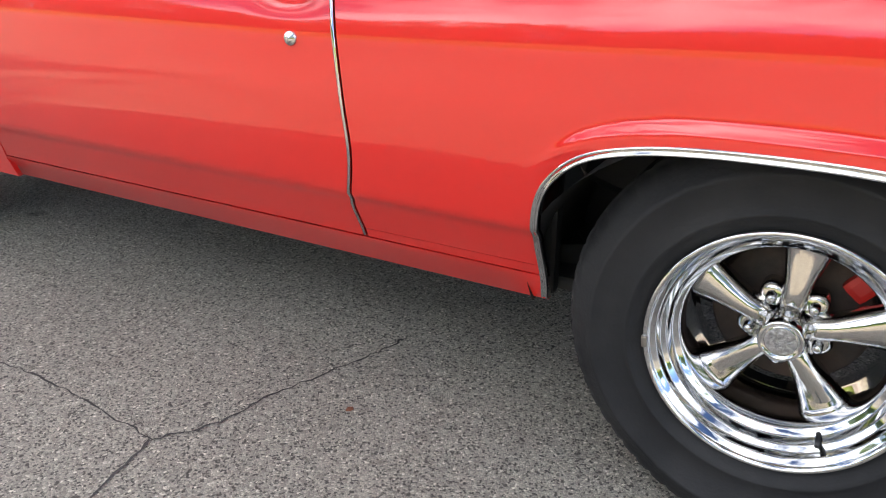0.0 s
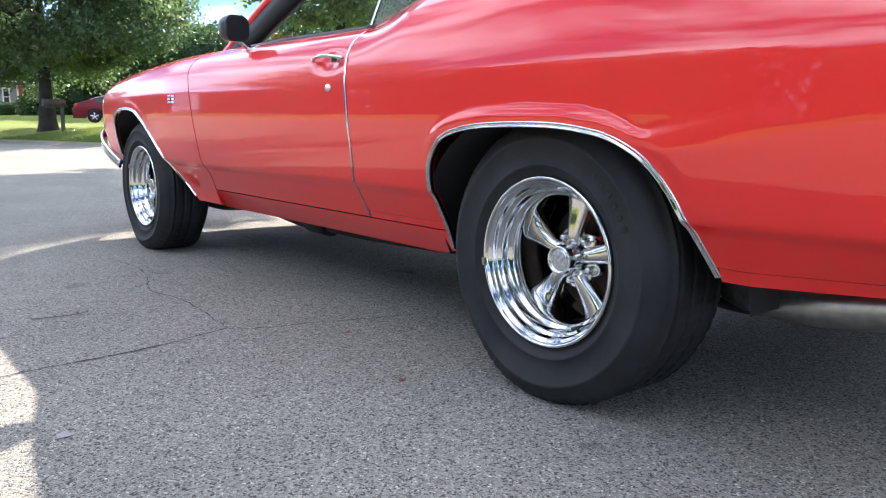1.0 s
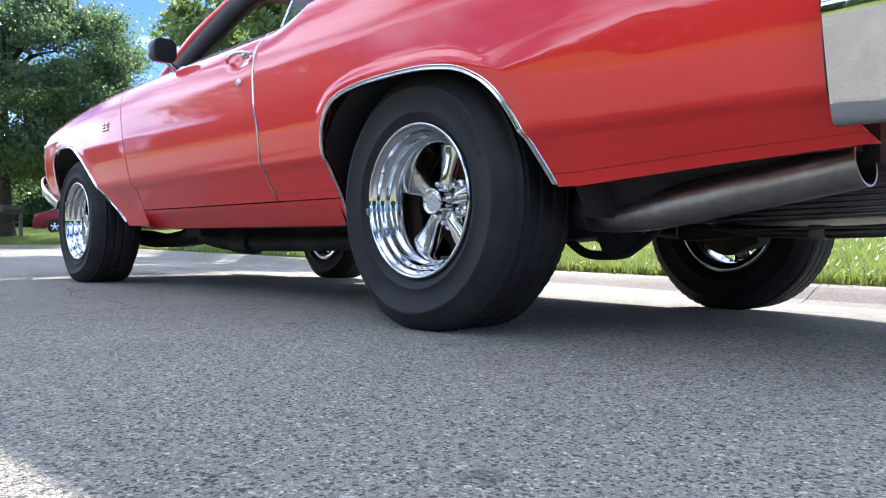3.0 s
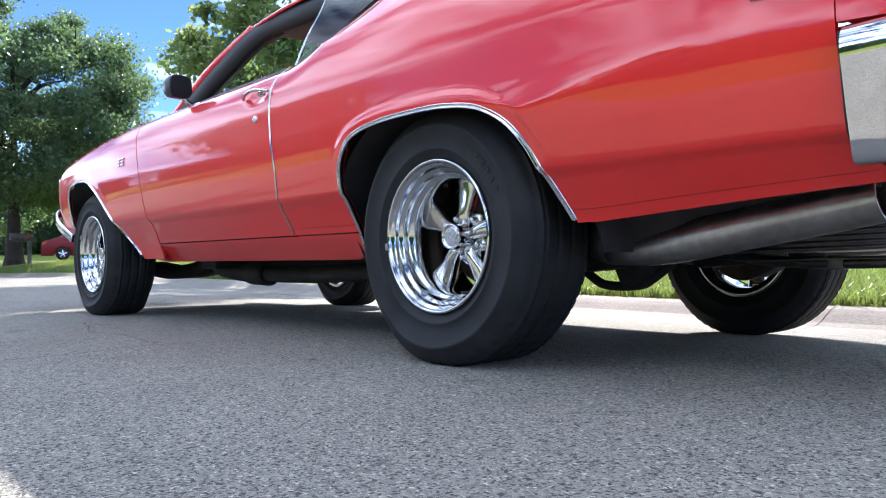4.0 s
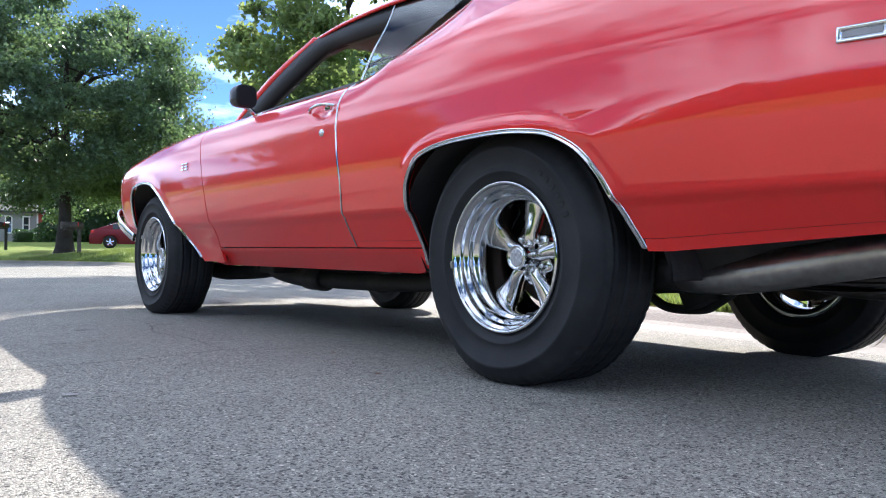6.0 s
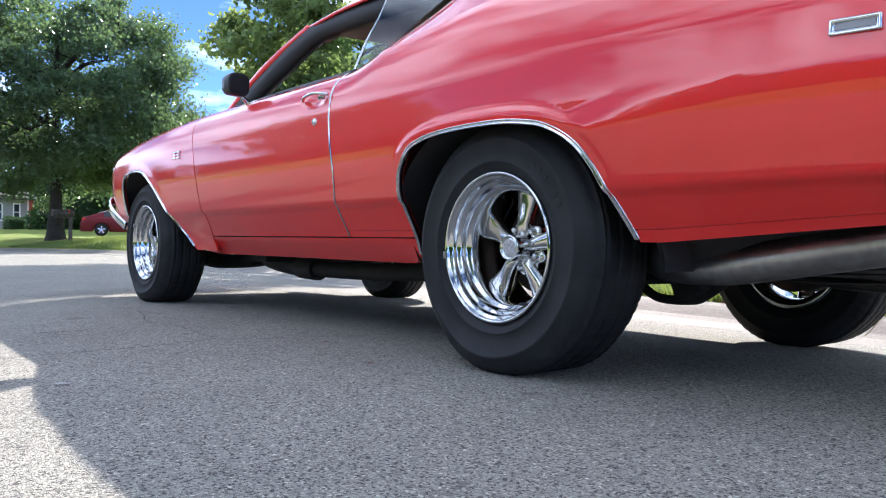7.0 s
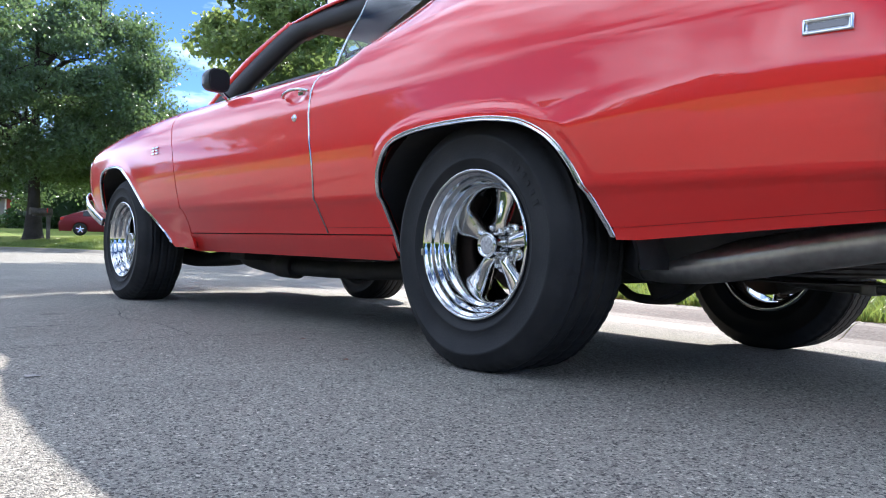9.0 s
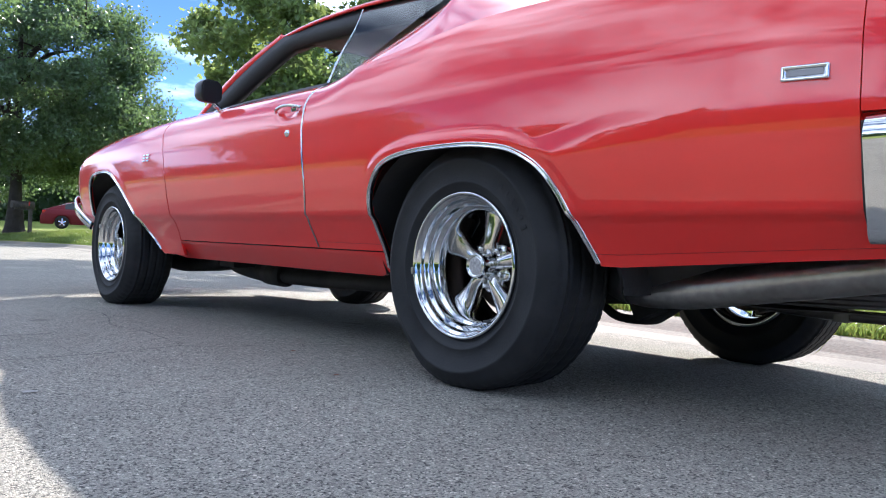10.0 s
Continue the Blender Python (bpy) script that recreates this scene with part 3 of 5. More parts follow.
def deck_rows(x0, x1, n, crown, bulge=0.0):
    rows = []
    for i in range(n + 1):
        x = x0 + (x1 - x0) * i / n
        p = shoulder(x)
        half = YC - p.y
        row = []
        for j in range(25):
            u = -1 + 2 * j / 24
            z = p.z + crown * (1 - u * u) + 0.012 * (1 - abs(u) ** 8)
            if bulge:
                z += bulge * max(0.0, 1 - (abs(u) / 0.45) ** 2) ** 1.5
            row.append((x, YC + u * half, z))
        rows.append(row)
    return rows


part("hood", grid(deck_rows(-3.76, -1.93, 44, 0.035, 0.03)), RED, car)
part("trunk_lid", grid(deck_rows(0.55, 1.19, 12, 0.012)), RED, car)

A0, A1 = Vector((-1.985, 0.155, 0.960)), Vector((-1.47, 0.315, 1.292))
SIDE_RAIL = [(-1.47, 0.315, 1.292), (-1.2, 0.305, 1.305), (-0.85, 0.30, 1.302), (-0.55, 0.305, 1.285), (-0.33, 0.315, 1.25)]
rail = rounded(SIDE_RAIL, 6)
rows = []
for p in rail:
    half = YC - p.y
    row = []
    for j in range(25):
        u = -1 + 2 * j / 24
        row.append((p.x + 0.06 * (1 - u * u) * (-1 if p.x < -0.9 else 1), YC + u * half, p.z + 0.036 * (1 - abs(u) ** 2.6)))
    rows.append(row)
part("roof", grid(rows), RED, car)
rows = [[(p[0], p[1] + (0.02 if p[1] < YC else -0.02), p[2] - 0.02) for p in r] for r in rows]
part("headliner", grid(rows, flip=True), VINYL, car, "dark headliner under the roof")
gutter = sweep(rail, [(-0.005, -0.008), (0.006, -0.008), (0.008, 0.0), (0.003, 0.007), (-0.005, 0.005)], "drip_rail")
both("drip_rail", gutter, RED)
pillar = sweep(rounded([A0 + Vector((-0.03, 0.0, -0.03)), A0.lerp(A1, 0.5) + Vector((-0.01, -0.006, 0.012)), A1], 6), [(-0.012, -0.014), (0.010, -0.016), (0.014, 0.0), (0.010, 0.014), (-0.012, 0.012)], "windscreen_pillar")
both("windscreen_pillar", pillar, RED)
inner = sweep(rounded([A0 + Vector((0.05, 0.02, -0.03)), A0.lerp(A1, 0.5) + Vector((0.045, 0.01, -0.02)), A1 + Vector((0.05, 0.01, -0.03)), Vector((-1.1, 0.325, 1.27)), Vector((-0.5, 0.33, 1.25))], 6),
              [(-0.022, -0.05), (0.022, -0.05), (0.025, 0.0), (0.016, 0.035), (-0.022, 0.035)], "window_channel")
both("window_channel", inner, VINYL, "black window channel")

# sail panel: from the quarter glass back to the trunk
low = [shoulder(-0.785 + (0.95 + 0.785) * i / 40) for i in range(41)]
high_knots = [(0.0, (-0.80, 0.135, 0.968)), (0.12, (-0.60, 0.19, 1.055)), (0.24, (-0.40, 0.235, 1.145)), (0.33, (-0.30, 0.285, 1.225)), (0.38, (-0.31, 0.318, 1.262)), (0.46, (-0.20, 0.33, 1.245)), (0.7, (0.25, 0.27, 1.14)), (1.0, (0.95, 0.22, 1.04))]
high = [Vector([curve_at([(k, v[a]) for k, v in high_knots], i / 40) for a in range(3)]) for i in range(41)]
rows = []
for a, b in zip(low, high):
    row = []
    for j in range(13):
        t = j / 12
        p = a.lerp(b, t)
        p.y -= 0.012 * math.sin(math.pi * t) * min(1.0, (b - a).length * 3)
        row.append(p)
    rows.append(row)
both("sail_panel", grid(rows, flip=True), RED)

# glass
def pane(name, corners, bulge, label, both_sides=True, n=8, flip=False):
    a, b, c, d = (Vector(v) for v in corners)
    rows = []
    for i in range(n + 1):
        u = i / n
        row = []
        for j in range(n + 1):
            v = j / n
            p = a.lerp(b, u).lerp(d.lerp(c, u), v)
            row.append(p + Vector(bulge) * (1 - (2 * v - 1) ** 2))
        rows.append(row)
    me = grid(rows, flip=flip)
    made = both(name, me, CLEAR_GLASS, label) if both_sides else (part(name, me, CLEAR_GLASS, car, label),)
    for o in made:
        o.visible_shadow = False
    return made


# the door windows are wound down; dark trim lines the inside of the windscreen pillars and roof rails
trim_rows = []
for k in range(15):
    p = A0.lerp(A1, k / 14)
    reach = 0.118 - 0.02 * k / 14
    trim_rows.append([p + Vector((0.0, 0.012, -0.012)), p + Vector((0.03, 0.004, -0.016)), p + Vector((reach * 0.6, 0.010, -0.020)), p + Vector((reach, 0.024, -0.022)), p + Vector((reach - 0.01, 0.05, -0.02)), p + Vector((0.02, 0.06, -0.01))])
for k in range(1, 13):
    p = rail[int((len(rail) - 1) * k / 12)]
    trim_rows.append([p + Vector(v) for v in ((0, 0.012, -0.012), (0, 0.010, -0.022), (0.002, 0.014, -0.050), (0.004, 0.024, -0.078), (0.0, 0.05, -0.078), (0, 0.06, -0.02))])
both("pillar_trim", grid(trim_rows, True), VINYL, "black trim inside the pillar and roof rail")
pane("quarter_glass", ((-0.838, 0.147, 0.96), (-0.78, 0.15, 0.965), (-0.33, 0.31, 1.25), (-0.84, 0.31, 1.30)), (0, -0.012, 0), "small triangular quarter glass", flip=True)
pane("windscreen", ((-2.02, 0.2, 0.97), (-2.02, 2 * YC - 0.2, 0.97), (-1.49, 2 * YC - 0.33, 1.31), (-1.49, 0.33, 1.31)), (-0.03, 0, 0.02), "raked clear windscreen", False)
pane("rear_window", ((0.62, 0.42, 1.02), (0.62, 2 * YC - 0.42, 1.02), (-0.26, 2 * YC - 0.36, 1.275), (-0.26, 0.36, 1.275)), (0.0, 0, 0.02), "sloping rear window", False, flip=True)
strip = sweep(rounded([(-0.842, 0.140, 0.955), (-0.838, 0.197, 1.09), (-0.845, 0.262, 1.2), (-0.85, 0.305, 1.295)], 6), [(-0.0035, -0.0035), (0.0035, -0.0035), (0.0035, 0.0035), (-0.0035, 0.0035)], "glass_edge_trim", up=(1, 0, 0))
both("glass_edge_trim", strip, CHROME, "thin bright strip between the side windows")
sill = sweep(rounded([(-1.97, 0.145, 0.958), (-1.4, 0.138, 0.968), (-0.8, 0.135, 0.966)], 8), [(-0.012, -0.01), (0.012, -0.01), (0.012, 0.006), (-0.012, 0.006)], "window_sill_seal")
both("window_sill_seal", sill, BLACK_PLASTIC, "black rubber window seal")
cowl = grid([[(x, YC + u * (YC - 0.13), 0.955 + 0.03 * (1 - u * u)) for u in [-1 + 0.125 * k for k in range(17)]] for x in (-2.06, -2.0, -1.93, -1.80)])
part("cowl", cowl, BLACK_PLASTIC, car, "black cowl under the windscreen")

# mirror on the driver's door
mh = rounded([(-1.60, 0.10, 0.945), (-1.60, 0.07, 0.965), (-1.605, 0.035, 1.0)], 5)
stalk = tube(mh, 0.011, 10, "mirror_stalk")
base = box((0.11, 0.03, 0.014), (-1.59, 0.095, 0.948), 0.006, 2, (25, 0, 0), "mirror_base")


def rounded_rect(w, h, r, n=6):
    out = []
    for cx, cz, a0 in ((w - r, h - r, 0), (-w + r, h - r, 90), (-w + r, -h + r, 180), (w - r, -h + r, 270)):
        for k in range(n + 1):
            a = radians(a0 + 90 * k / n)
            out.append((cx + r * math.cos(a), cz + r * math.sin(a)))
    return out


def loft(sections, name, caps=True):
    """Skin over rings of equal length."""
    me = grid(sections, True, True, name)
    if caps:
        bm = bmesh.new()
        bm.from_mesh(me)
        bm.verts.ensure_lookup_table()
        m = len(sections[0])
        bm.faces.new([bm.verts[i] for i in range(m)])
        bm.faces.new([bm.verts[len(bm.verts) - m + i] for i in range(m)])
        bmesh.ops.recalc_face_normals(bm, faces=bm.faces)
        bm.to_mesh(me)
        bm.free()
    return me


mirror_at = pose(-1.60, 0.03, 1.02, 0, 0, 10)
sec = []
for x, k in ((-0.055, 0.35), (-0.05, 0.6), (-0.035, 0.85), (-0.01, 0.97), (0.02, 1.0), (0.03, 0.97)):
    sec.append([mirror_at @ Vector((x, a * k, b * k)) for a, b in rounded_rect(0.052, 0.049, 0.034)])
shell = loft(sec, "mirror_shell")
face = loft([[mirror_at @ Vector((x, a * k, b * k)) for a, b in rounded_rect(0.052, 0.049, 0.034)] for x, k in ((0.0305, 0.9), (0.0325, 0.88))], "mirror_glass")
wing_mirror = part("wing_mirror", joined("wing_mirror", stalk, base), CHROME, car, "door mirror on a chrome stalk")
part("mirror_shell", shell, BLACK_PLASTIC, wing_mirror, "black mirror housing")
part("mirror_glass", face, BLACK_PLASTIC, wing_mirror)


# nose and tail
part("grille", box((0.10, 1.44, 0.22), (-3.64, YC, 0.71), 0.01, name="grille"), BLACK, car, "dark grille between the headlights")
part("front_valance", box((0.14, 1.52, 0.14), (-3.58, YC, 0.43), 0.03, 3, name="front_valance"), RED, car)
part("tail_panel", box((0.05, 1.66, 0.48), (1.15, YC, 0.70), 0.015, name="tail_panel"), RED, car)
# flat blade bumper, its ends swept back and down beside the fenders
half = [(-3.22, 0.070, 0.428), (-3.34, 0.052, 0.482), (-3.46, 0.052, 0.536), (-3.55, 0.076, 0.576), (-3.61, 0.13, 0.596), (-3.66, 0.30, 0.600), (-3.70, YC, 0.600)]
fb = rounded(half + [(x, 2 * YC - y, z) for x, y, z in half[-2::-1]], 6)
fbm = sweep(fb, [(-0.006, -0.024), (0.002, -0.026), (0.010, -0.018), (0.006, -0.004), (0.011, 0.002), (0.011, 0.018), (0.003, 0.025), (-0.006, 0.023)], "front_bumper")
part("front_bumper", fbm, CHROME, car, "chrome front bumper wrapping round the corner")
both("front_marker", box((0.06, 0.012, 0.022), side_point(-3.38, 0.80) + Vector((0, 0.004, 0)), 0.004, 2, (0, -8, -13), "front_marker"), CHROME, "small chrome front marker lamp")


def rear_bumper():
    """Deep chrome bumper whose ends wrap round the quarter panels."""
    path = [(1.054, 0.050), (1.13, 0.050), (1.225, 0.085), (1.265, 0.15), (1.285, 0.30), (1.30, 0.6), (1.305, YC)]
    path = rounded([(x, y, 0) for x, y in path + [(x, 2 * YC - y) for x, y in path[-2::-1]]], 6)
    prof = [(0.668, -0.034), (0.664, -0.014), (0.658, -0.002), (0.648, 0.006), (0.634, 0.010), (0.620, 0.010), (0.60, 0.006), (0.56, -0.003), (0.52, -0.012), (0.48, -0.022), (0.452, -0.029), (0.441, -0.034), (0.434, -0.044), (0.434, -0.06)]
    rows = []
    for i, p in enumerate(path):
        d = (path[min(i + 1, len(path) - 1)] - path[max(i - 1, 0)]).normalized()
        out = Vector((d.y, -d.x, 0))
        rows.append([p + out * o + Vector((0, 0, z)) for z, o in prof])
    return grid(rows, False, True, "rear_bumper")


part("rear_bumper", rear_bumper(), CHROME, car, "deep chrome rear bumper wrapping the corner")
gap_rows = []
for k in range(13):
    z = 0.44 + 0.215 * k / 12
    p = side_point(1.038, z)
    gap_rows.append([p + Vector(v) for v in ((0.002, 0.006, 0), (0.006, -0.002, 0), (0.016, -0.002, 0), (0.022, 0.012, 0))])
both("bumper_seal", grid(gap_rows), BLACK_PLASTIC, "dark seal between body and bumper")

# rear side marker: bright frame, smoked lens
mk = side_point(0.948, 0.741)
turn = Matrix.Translation(mk) @ pose(0, 0, 0, 0, 1, 5)
frame_rows = []
for y, k in ((0.006, 0.0), (-0.006, 0.0), (-0.007, 0.003), (-0.004, 0.009), (0.0, 0.0095)):
    frame_rows.append([turn @ Vector((a, y, b)) for a, b in rounded_rect(0.043 - k, 0.0145 - k, 0.003)])
markers = both("side_marker", grid(frame_rows, True), CHROME, "chrome-framed rear side marker lamp")
lens_me = box((0.070, 0.006, 0.014), (0, 0.0, 0), 0.002, name="lens")
lens_me.transform(turn)
for k, mkr in enumerate(markers):
    part("lens", lens_me if k == 0 else mirrored(lens_me, YC), LENS, mkr, "smoked lamp lens")

# fender badge: two plain bright blocks of stacked bars
bp = side_point(-2.20, 0.765)
badge_parts = []
for k in range(2):
    for j, (w, o) in enumerate(((0.032, 0.0), (0.028, -0.003), (0.032, -0.006))):
        badge_parts.append(box((w, 0.006, 0.008), bp + Vector((-0.024 + 0.046 * k + o, -0.004, 0.014 - 0.014 * j)), 0.0015, name="bar"))
both("badge", joined("badge", *badge_parts), CHROME, "small bright fender badge of plain bars")


# ---- wheels ----
def tyre_mesh(radius, width, rim_r, lettering=True):
    """Carcass with bulging sidewalls, grooved tread and shoulder blocks; outer face at y = 0."""
    w, sh = width, radius
    prof = [(rim_r - 0.006, 0.016), (rim_r + 0.004, 0.006), (rim_r + 0.012, 0.001), (rim_r + 0.022, -0.004), (rim_r + 0.026, -0.009), (rim_r + 0.030, -0.009), (rim_r + 0.034, -0.006),
            (rim_r + 0.055, -0.010), (radius - 0.062, -0.011), (radius - 0.058, -0.014), (radius - 0.052, -0.014), (radius - 0.048, -0.009), (radius - 0.03, 0.0), (radius - 0.016, 0.012), (radius - 0.008, 0.024), (radius - 0.003, 0.040)]
    tread = []
    for k in range(4):
        y = 0.052 + (w - 0.104) * k / 3
        tread += [(radius - 0.0005, y - 0.012), (radius - 0.0005, y - 0.005), (radius - 0.005, y - 0.004), (radius - 0.005, y + 0.004), (radius - 0.0005, y + 0.005), (radius, y + 0.012)]
    back = [(r, w - y) for r, y in prof[::-1]]
    full = prof + tread + back
    n = 240

    def blocks(i, r, y):
        on_shoulder = r > radius - 0.02 and (y < 0.046 or y > w - 0.046)
        mid = r > radius - 0.002 and 0.058 < y < w - 0.058
        if on_shoulder and i % 4 == 0:
            return -0.0035
        if mid and i % 5 == 0:
            return -0.003
        return 0.0
    me = lathe(full, n, "tyre", wobble=blocks)
    # the weight of the car flattens the tread on the road and lets the sidewalls bulge
    for v in me.vertices:
        sag = min(max((-v.co.z - (radius - 0.125)) / 0.12, 0.0), 1.0)
        sag = sag * sag * (3 - 2 * sag)
        v.co.y += (-0.020 if v.co.y < w / 2 else 0.020) * sag * min(abs(v.co.y - w / 2) / (0.4 * w), 1.0)
        v.co.z = max(v.co.z, -(radius - 0.007))
    return me


def rim_mesh(depth):
    """Polished outer ring: flange, stepped barrel, deep well; face of the flange at y = 0."""
    prof = [(0.2085, 0.014), (0.2095, 0.006), (0.208, 0.001), (0.204, -0.001), (0.200, 0.001), (0.1985, 0.006), (0.196, 0.010), (0.190, 0.013), (0.1875, 0.018), (0.1865, 0.026), (0.184, 0.031),
            (0.178, 0.034), (0.1755, 0.040), (0.174, 0.052), (0.170, 0.058), (0.164, 0.061), (0.160, 0.066), (0.158, depth - 0.02), (0.158, depth + 0.05), (0.165, 0.23), (0.185, 0.235), (0.2, 0.235), (0.205, 0.225), (0.19, 0.2), (0.175, 0.1), (0.19, 0.03), (0.2085, 0.014)]
    return lathe(prof, 120, "rim")


def spoke_mesh(depth, angle):
    """One tapered spoke with a raised rounded face, from hub to barrel."""
    sections = []
    for r, w, y, t in ((0.032, 0.024, depth - 0.012, 0.036), (0.052, 0.0215, depth - 0.016, 0.038), (0.072, 0.0220, depth - 0.016, 0.037), (0.096, 0.0265, depth - 0.013, 0.037), (0.122, 0.0330, depth - 0.010, 0.036), (0.142, 0.0380, depth - 0.009, 0.036), (0.150, 0.0415, depth - 0.009, 0.037), (0.163, 0.0425, depth - 0.009, 0.038)):
        ring_pts = []
        for k in range(14):
            a = 2 * math.pi * k / 14
            cx, cy = math.cos(a), math.sin(a)
            ring_pts.append(Vector((w * math.copysign(abs(cx) ** 0.8, cx), y + t * 0.5 - t * 0.75 * math.copysign(abs(cy) ** 0.75, cy), r)))
        sections.append(ring_pts)
    me = loft(sections, "spoke")
    me.transform(pose(0, 0, 0, 0, angle, 0))
    return me


def hub_mesh(depth, turn):
    """Hub plate with five rounded lug lobes."""
    rows = []
    for y, k in ((depth + 0.04, 1.0), (depth + 0.012, 1.0), (depth + 0.004, 0.95), (depth + 0.002, 0.85), (depth + 0.002, 0.5), (depth - 0.004, 0.42), (depth - 0.004, 0.0)):
        row = []
        for i in range(100):
            a = 2 * math.pi * i / 100
            r = 0.068 + 0.013 * math.cos(5 * (a - radians(turn)) + math.pi)
            row.append((r * k * math.sin(a), y, r * k * math.cos(a)))
        rows.append(row)
    return grid(rows, True, True, "hub")


def cap_mesh(depth):
    f = depth - 0.062
    return lathe([(0.0, f + 0.002), (0.012, f + 0.0025), (0.0255, f + 0.003), (0.0275, f + 0.005), (0.0295, f - 0.0005), (0.0340, f - 0.001), (0.0365, f + 0.003), (0.0370, f + 0.03), (0.0355, f + 0.034), (0.0365, f + 0.038), (0.037, f + 0.056), (0.040, f + 0.062)], 48, "centre_cap")


def build_wheel(radius, width, depth, turn, at, front=False):
    wheel = part("wheel", hub_mesh(depth, turn), POLISHED, car, "polished five-spoke alloy wheel", at=at)
    part("tyre", tyre_mesh(radius + 0.007, width, 0.207), RUBBER, wheel, "wide black tyre")
    rim = part("rim", rim_mesh(depth), CHROME, wheel, "chrome stepped outer rim", at=pose(0, -0.003, 0))
    for k in range(5):
        part("spoke", spoke_mesh(depth, turn + 72 * k), POLISHED, wheel)
    part("centre_cap", cap_mesh(depth), CHROME, wheel, "round chrome centre cap")
    f = depth - 0.060
    part("cap_emblem", lathe([(0.0, f - 0.0005), (0.010, f - 0.0005), (0.0245, f)], 32, "cap_emblem"), EMBLEM, wheel, "dull grey embossed emblem")
    nut = lathe([(0.0, -0.022), (0.005, -0.022), (0.0085, -0.018), (0.009, 0.0), (0.013, 0.002), (0.013, 0.006)], 12, "lug_nut")
    for k in range(5):
        a = radians(turn + 36 + 72 * k)
        part("lug_nut", nut, CHROME, wheel, at=pose(0.058 * math.sin(a), depth + 0.003, 0.058 * math.cos(a)))
    for k in range(6):
        b = radians(36 + 6.0 * k)
        bar = box((0.010, 0.0005, 0.012 + 0.003 * (k % 3)), (0, 0, 0), 0.0008, 1, name="raised_bar")
        rr = radius - 0.078
        part("raised_bar", bar, RUBBER, wheel, at=pose(rr * math.sin(b), -0.0115, rr * math.cos(b)) @ pose(0, 0, 0, 0, math.degrees(b), 0))
    a = radians(turn - 102)
    clip = box((0.020, 0.009, 0.010), (0, 0, 0), 0.003, name="wheel_weight")
    part("wheel_weight", clip, STEEL, wheel, "clip-on wheel weight", at=pose(0.2035 * math.sin(a), -0.005, 0.2035 * math.cos(a)) @ pose(0, 0, 0, 0, math.degrees(a), 0))
    a = radians(turn + 146)
    part("valve_stem", lathe([(0.0, -0.03), (0.004, -0.03), (0.0045, 0.0), (0.006, 0.01)], 10, "valve_stem"), BLACK_PLASTIC, wheel, at=pose(0.172 * math.sin(a), 0.05, 0.172 * math.cos(a)))
    drum = lathe([(0.0, depth + 0.06), (0.125, depth + 0.06), (0.132, depth + 0.066), (0.132, depth + 0.09), (0.05, depth + 0.1), (0.0, depth + 0.1)], 60, "brake_disc")
    part("brake_disc", drum, RUSTY, wheel, "dark brake disc")
    part("brake_caliper", box((0.045, 0.04, 0.07), (0.106, depth + 0.068, 0.080), 0.012, 2, (0, 40, 0), "brake_caliper"), CALIPER, wheel, "red brake caliper")
    return wheel


LIP_R, LIP_F = 0.068, 0.062
build_wheel(R_REAR, 0.250, 0.118, 5.0, pose(0, LIP_R, R_REAR))
build_wheel(R_FRONT, 0.225, 0.105, 40.0, pose(AXLE, LIP_F, R_FRONT, 0, 0, 0))
build_wheel(R_REAR, 0.250, 0.118, -25.0, pose(0.045, 2 * YC - LIP_R, R_REAR - 0.036, 0, 0, 180))
build_wheel(R_FRONT, 0.225, 0.105, 10.0, pose(AXLE, 2 * YC - LIP_F, R_FRONT - 0.034, 0, 0, 180))


# ---- underbody ----
def wheel_house(cx, r, z0, name):
    """Inner wheel housing: a half drum closed on its inner side."""
    arc = [(cx + r * math.sin(radians(a)), max(0.295, z0 + r * math.cos(radians(a)) * 0.79)) for a in range(-98, 99, 7)]
    rows = [[(x, curve_at(SECTION, z) + curve_at(PLAN, x) + 0.005, z) for x, z in arc], [(x, 0.25, z) for x, z in arc], [(x, 0.44, z) for x, z in arc]]
    back = [[p for p in rows[-1]], [(cx, 0.445, 0.295)] * len(rows[-1])]
    return joined(name, grid(rows), grid(back))


both("wheel_housing", wheel_house(0.02, 0.47, 0.34, "wheel_housing"), BLACK, "black wheel housing")
both("wheel_housing", wheel_house(AXLE + 0.05, 0.47, 0.38, "wheel_housing"), BLACK, "black wheel housing")
part("floor_pan", box((1.95, 1.5, 0.03), (-1.35, YC, 0.315), 0.01, name="floor_pan"), BLACK, car, "black floor pan")
part("trunk_floor", box((0.56, 1.48, 0.03), (0.74, YC, 0.425), 0.01, name="trunk_floor"), BLACK, car, "black trunk floor")
part("axle_tunnel", box((1.25, 1.1, 0.03), (-0.12, YC, 0.57), 0.01, name="axle_tunnel"), BLACK, car, "black floor over the rear axle")
part("gearbox_crossmember", box((0.16, 1.25, 0.06), (-2.0, YC, 0.275), 0.015, 2, name="gearbox_crossmember"), BLACK, car)
part("firewall", box((0.04, 1.6, 0.62), (-2.1, YC, 0.62), 0.01, name="firewall"), BLACK, car)
part("engine_bay", box((1.3, 1.0, 0.40), (-2.95, YC, 0.56), 0.05, name="engine_bay"), BLACK, car, "dark engine and its bay")
part("rear_bulkhead", box((0.04, 1.6, 0.55), (-0.15, YC, 0.72), 0.01, name="rear_bulkhead"), BLACK, car)
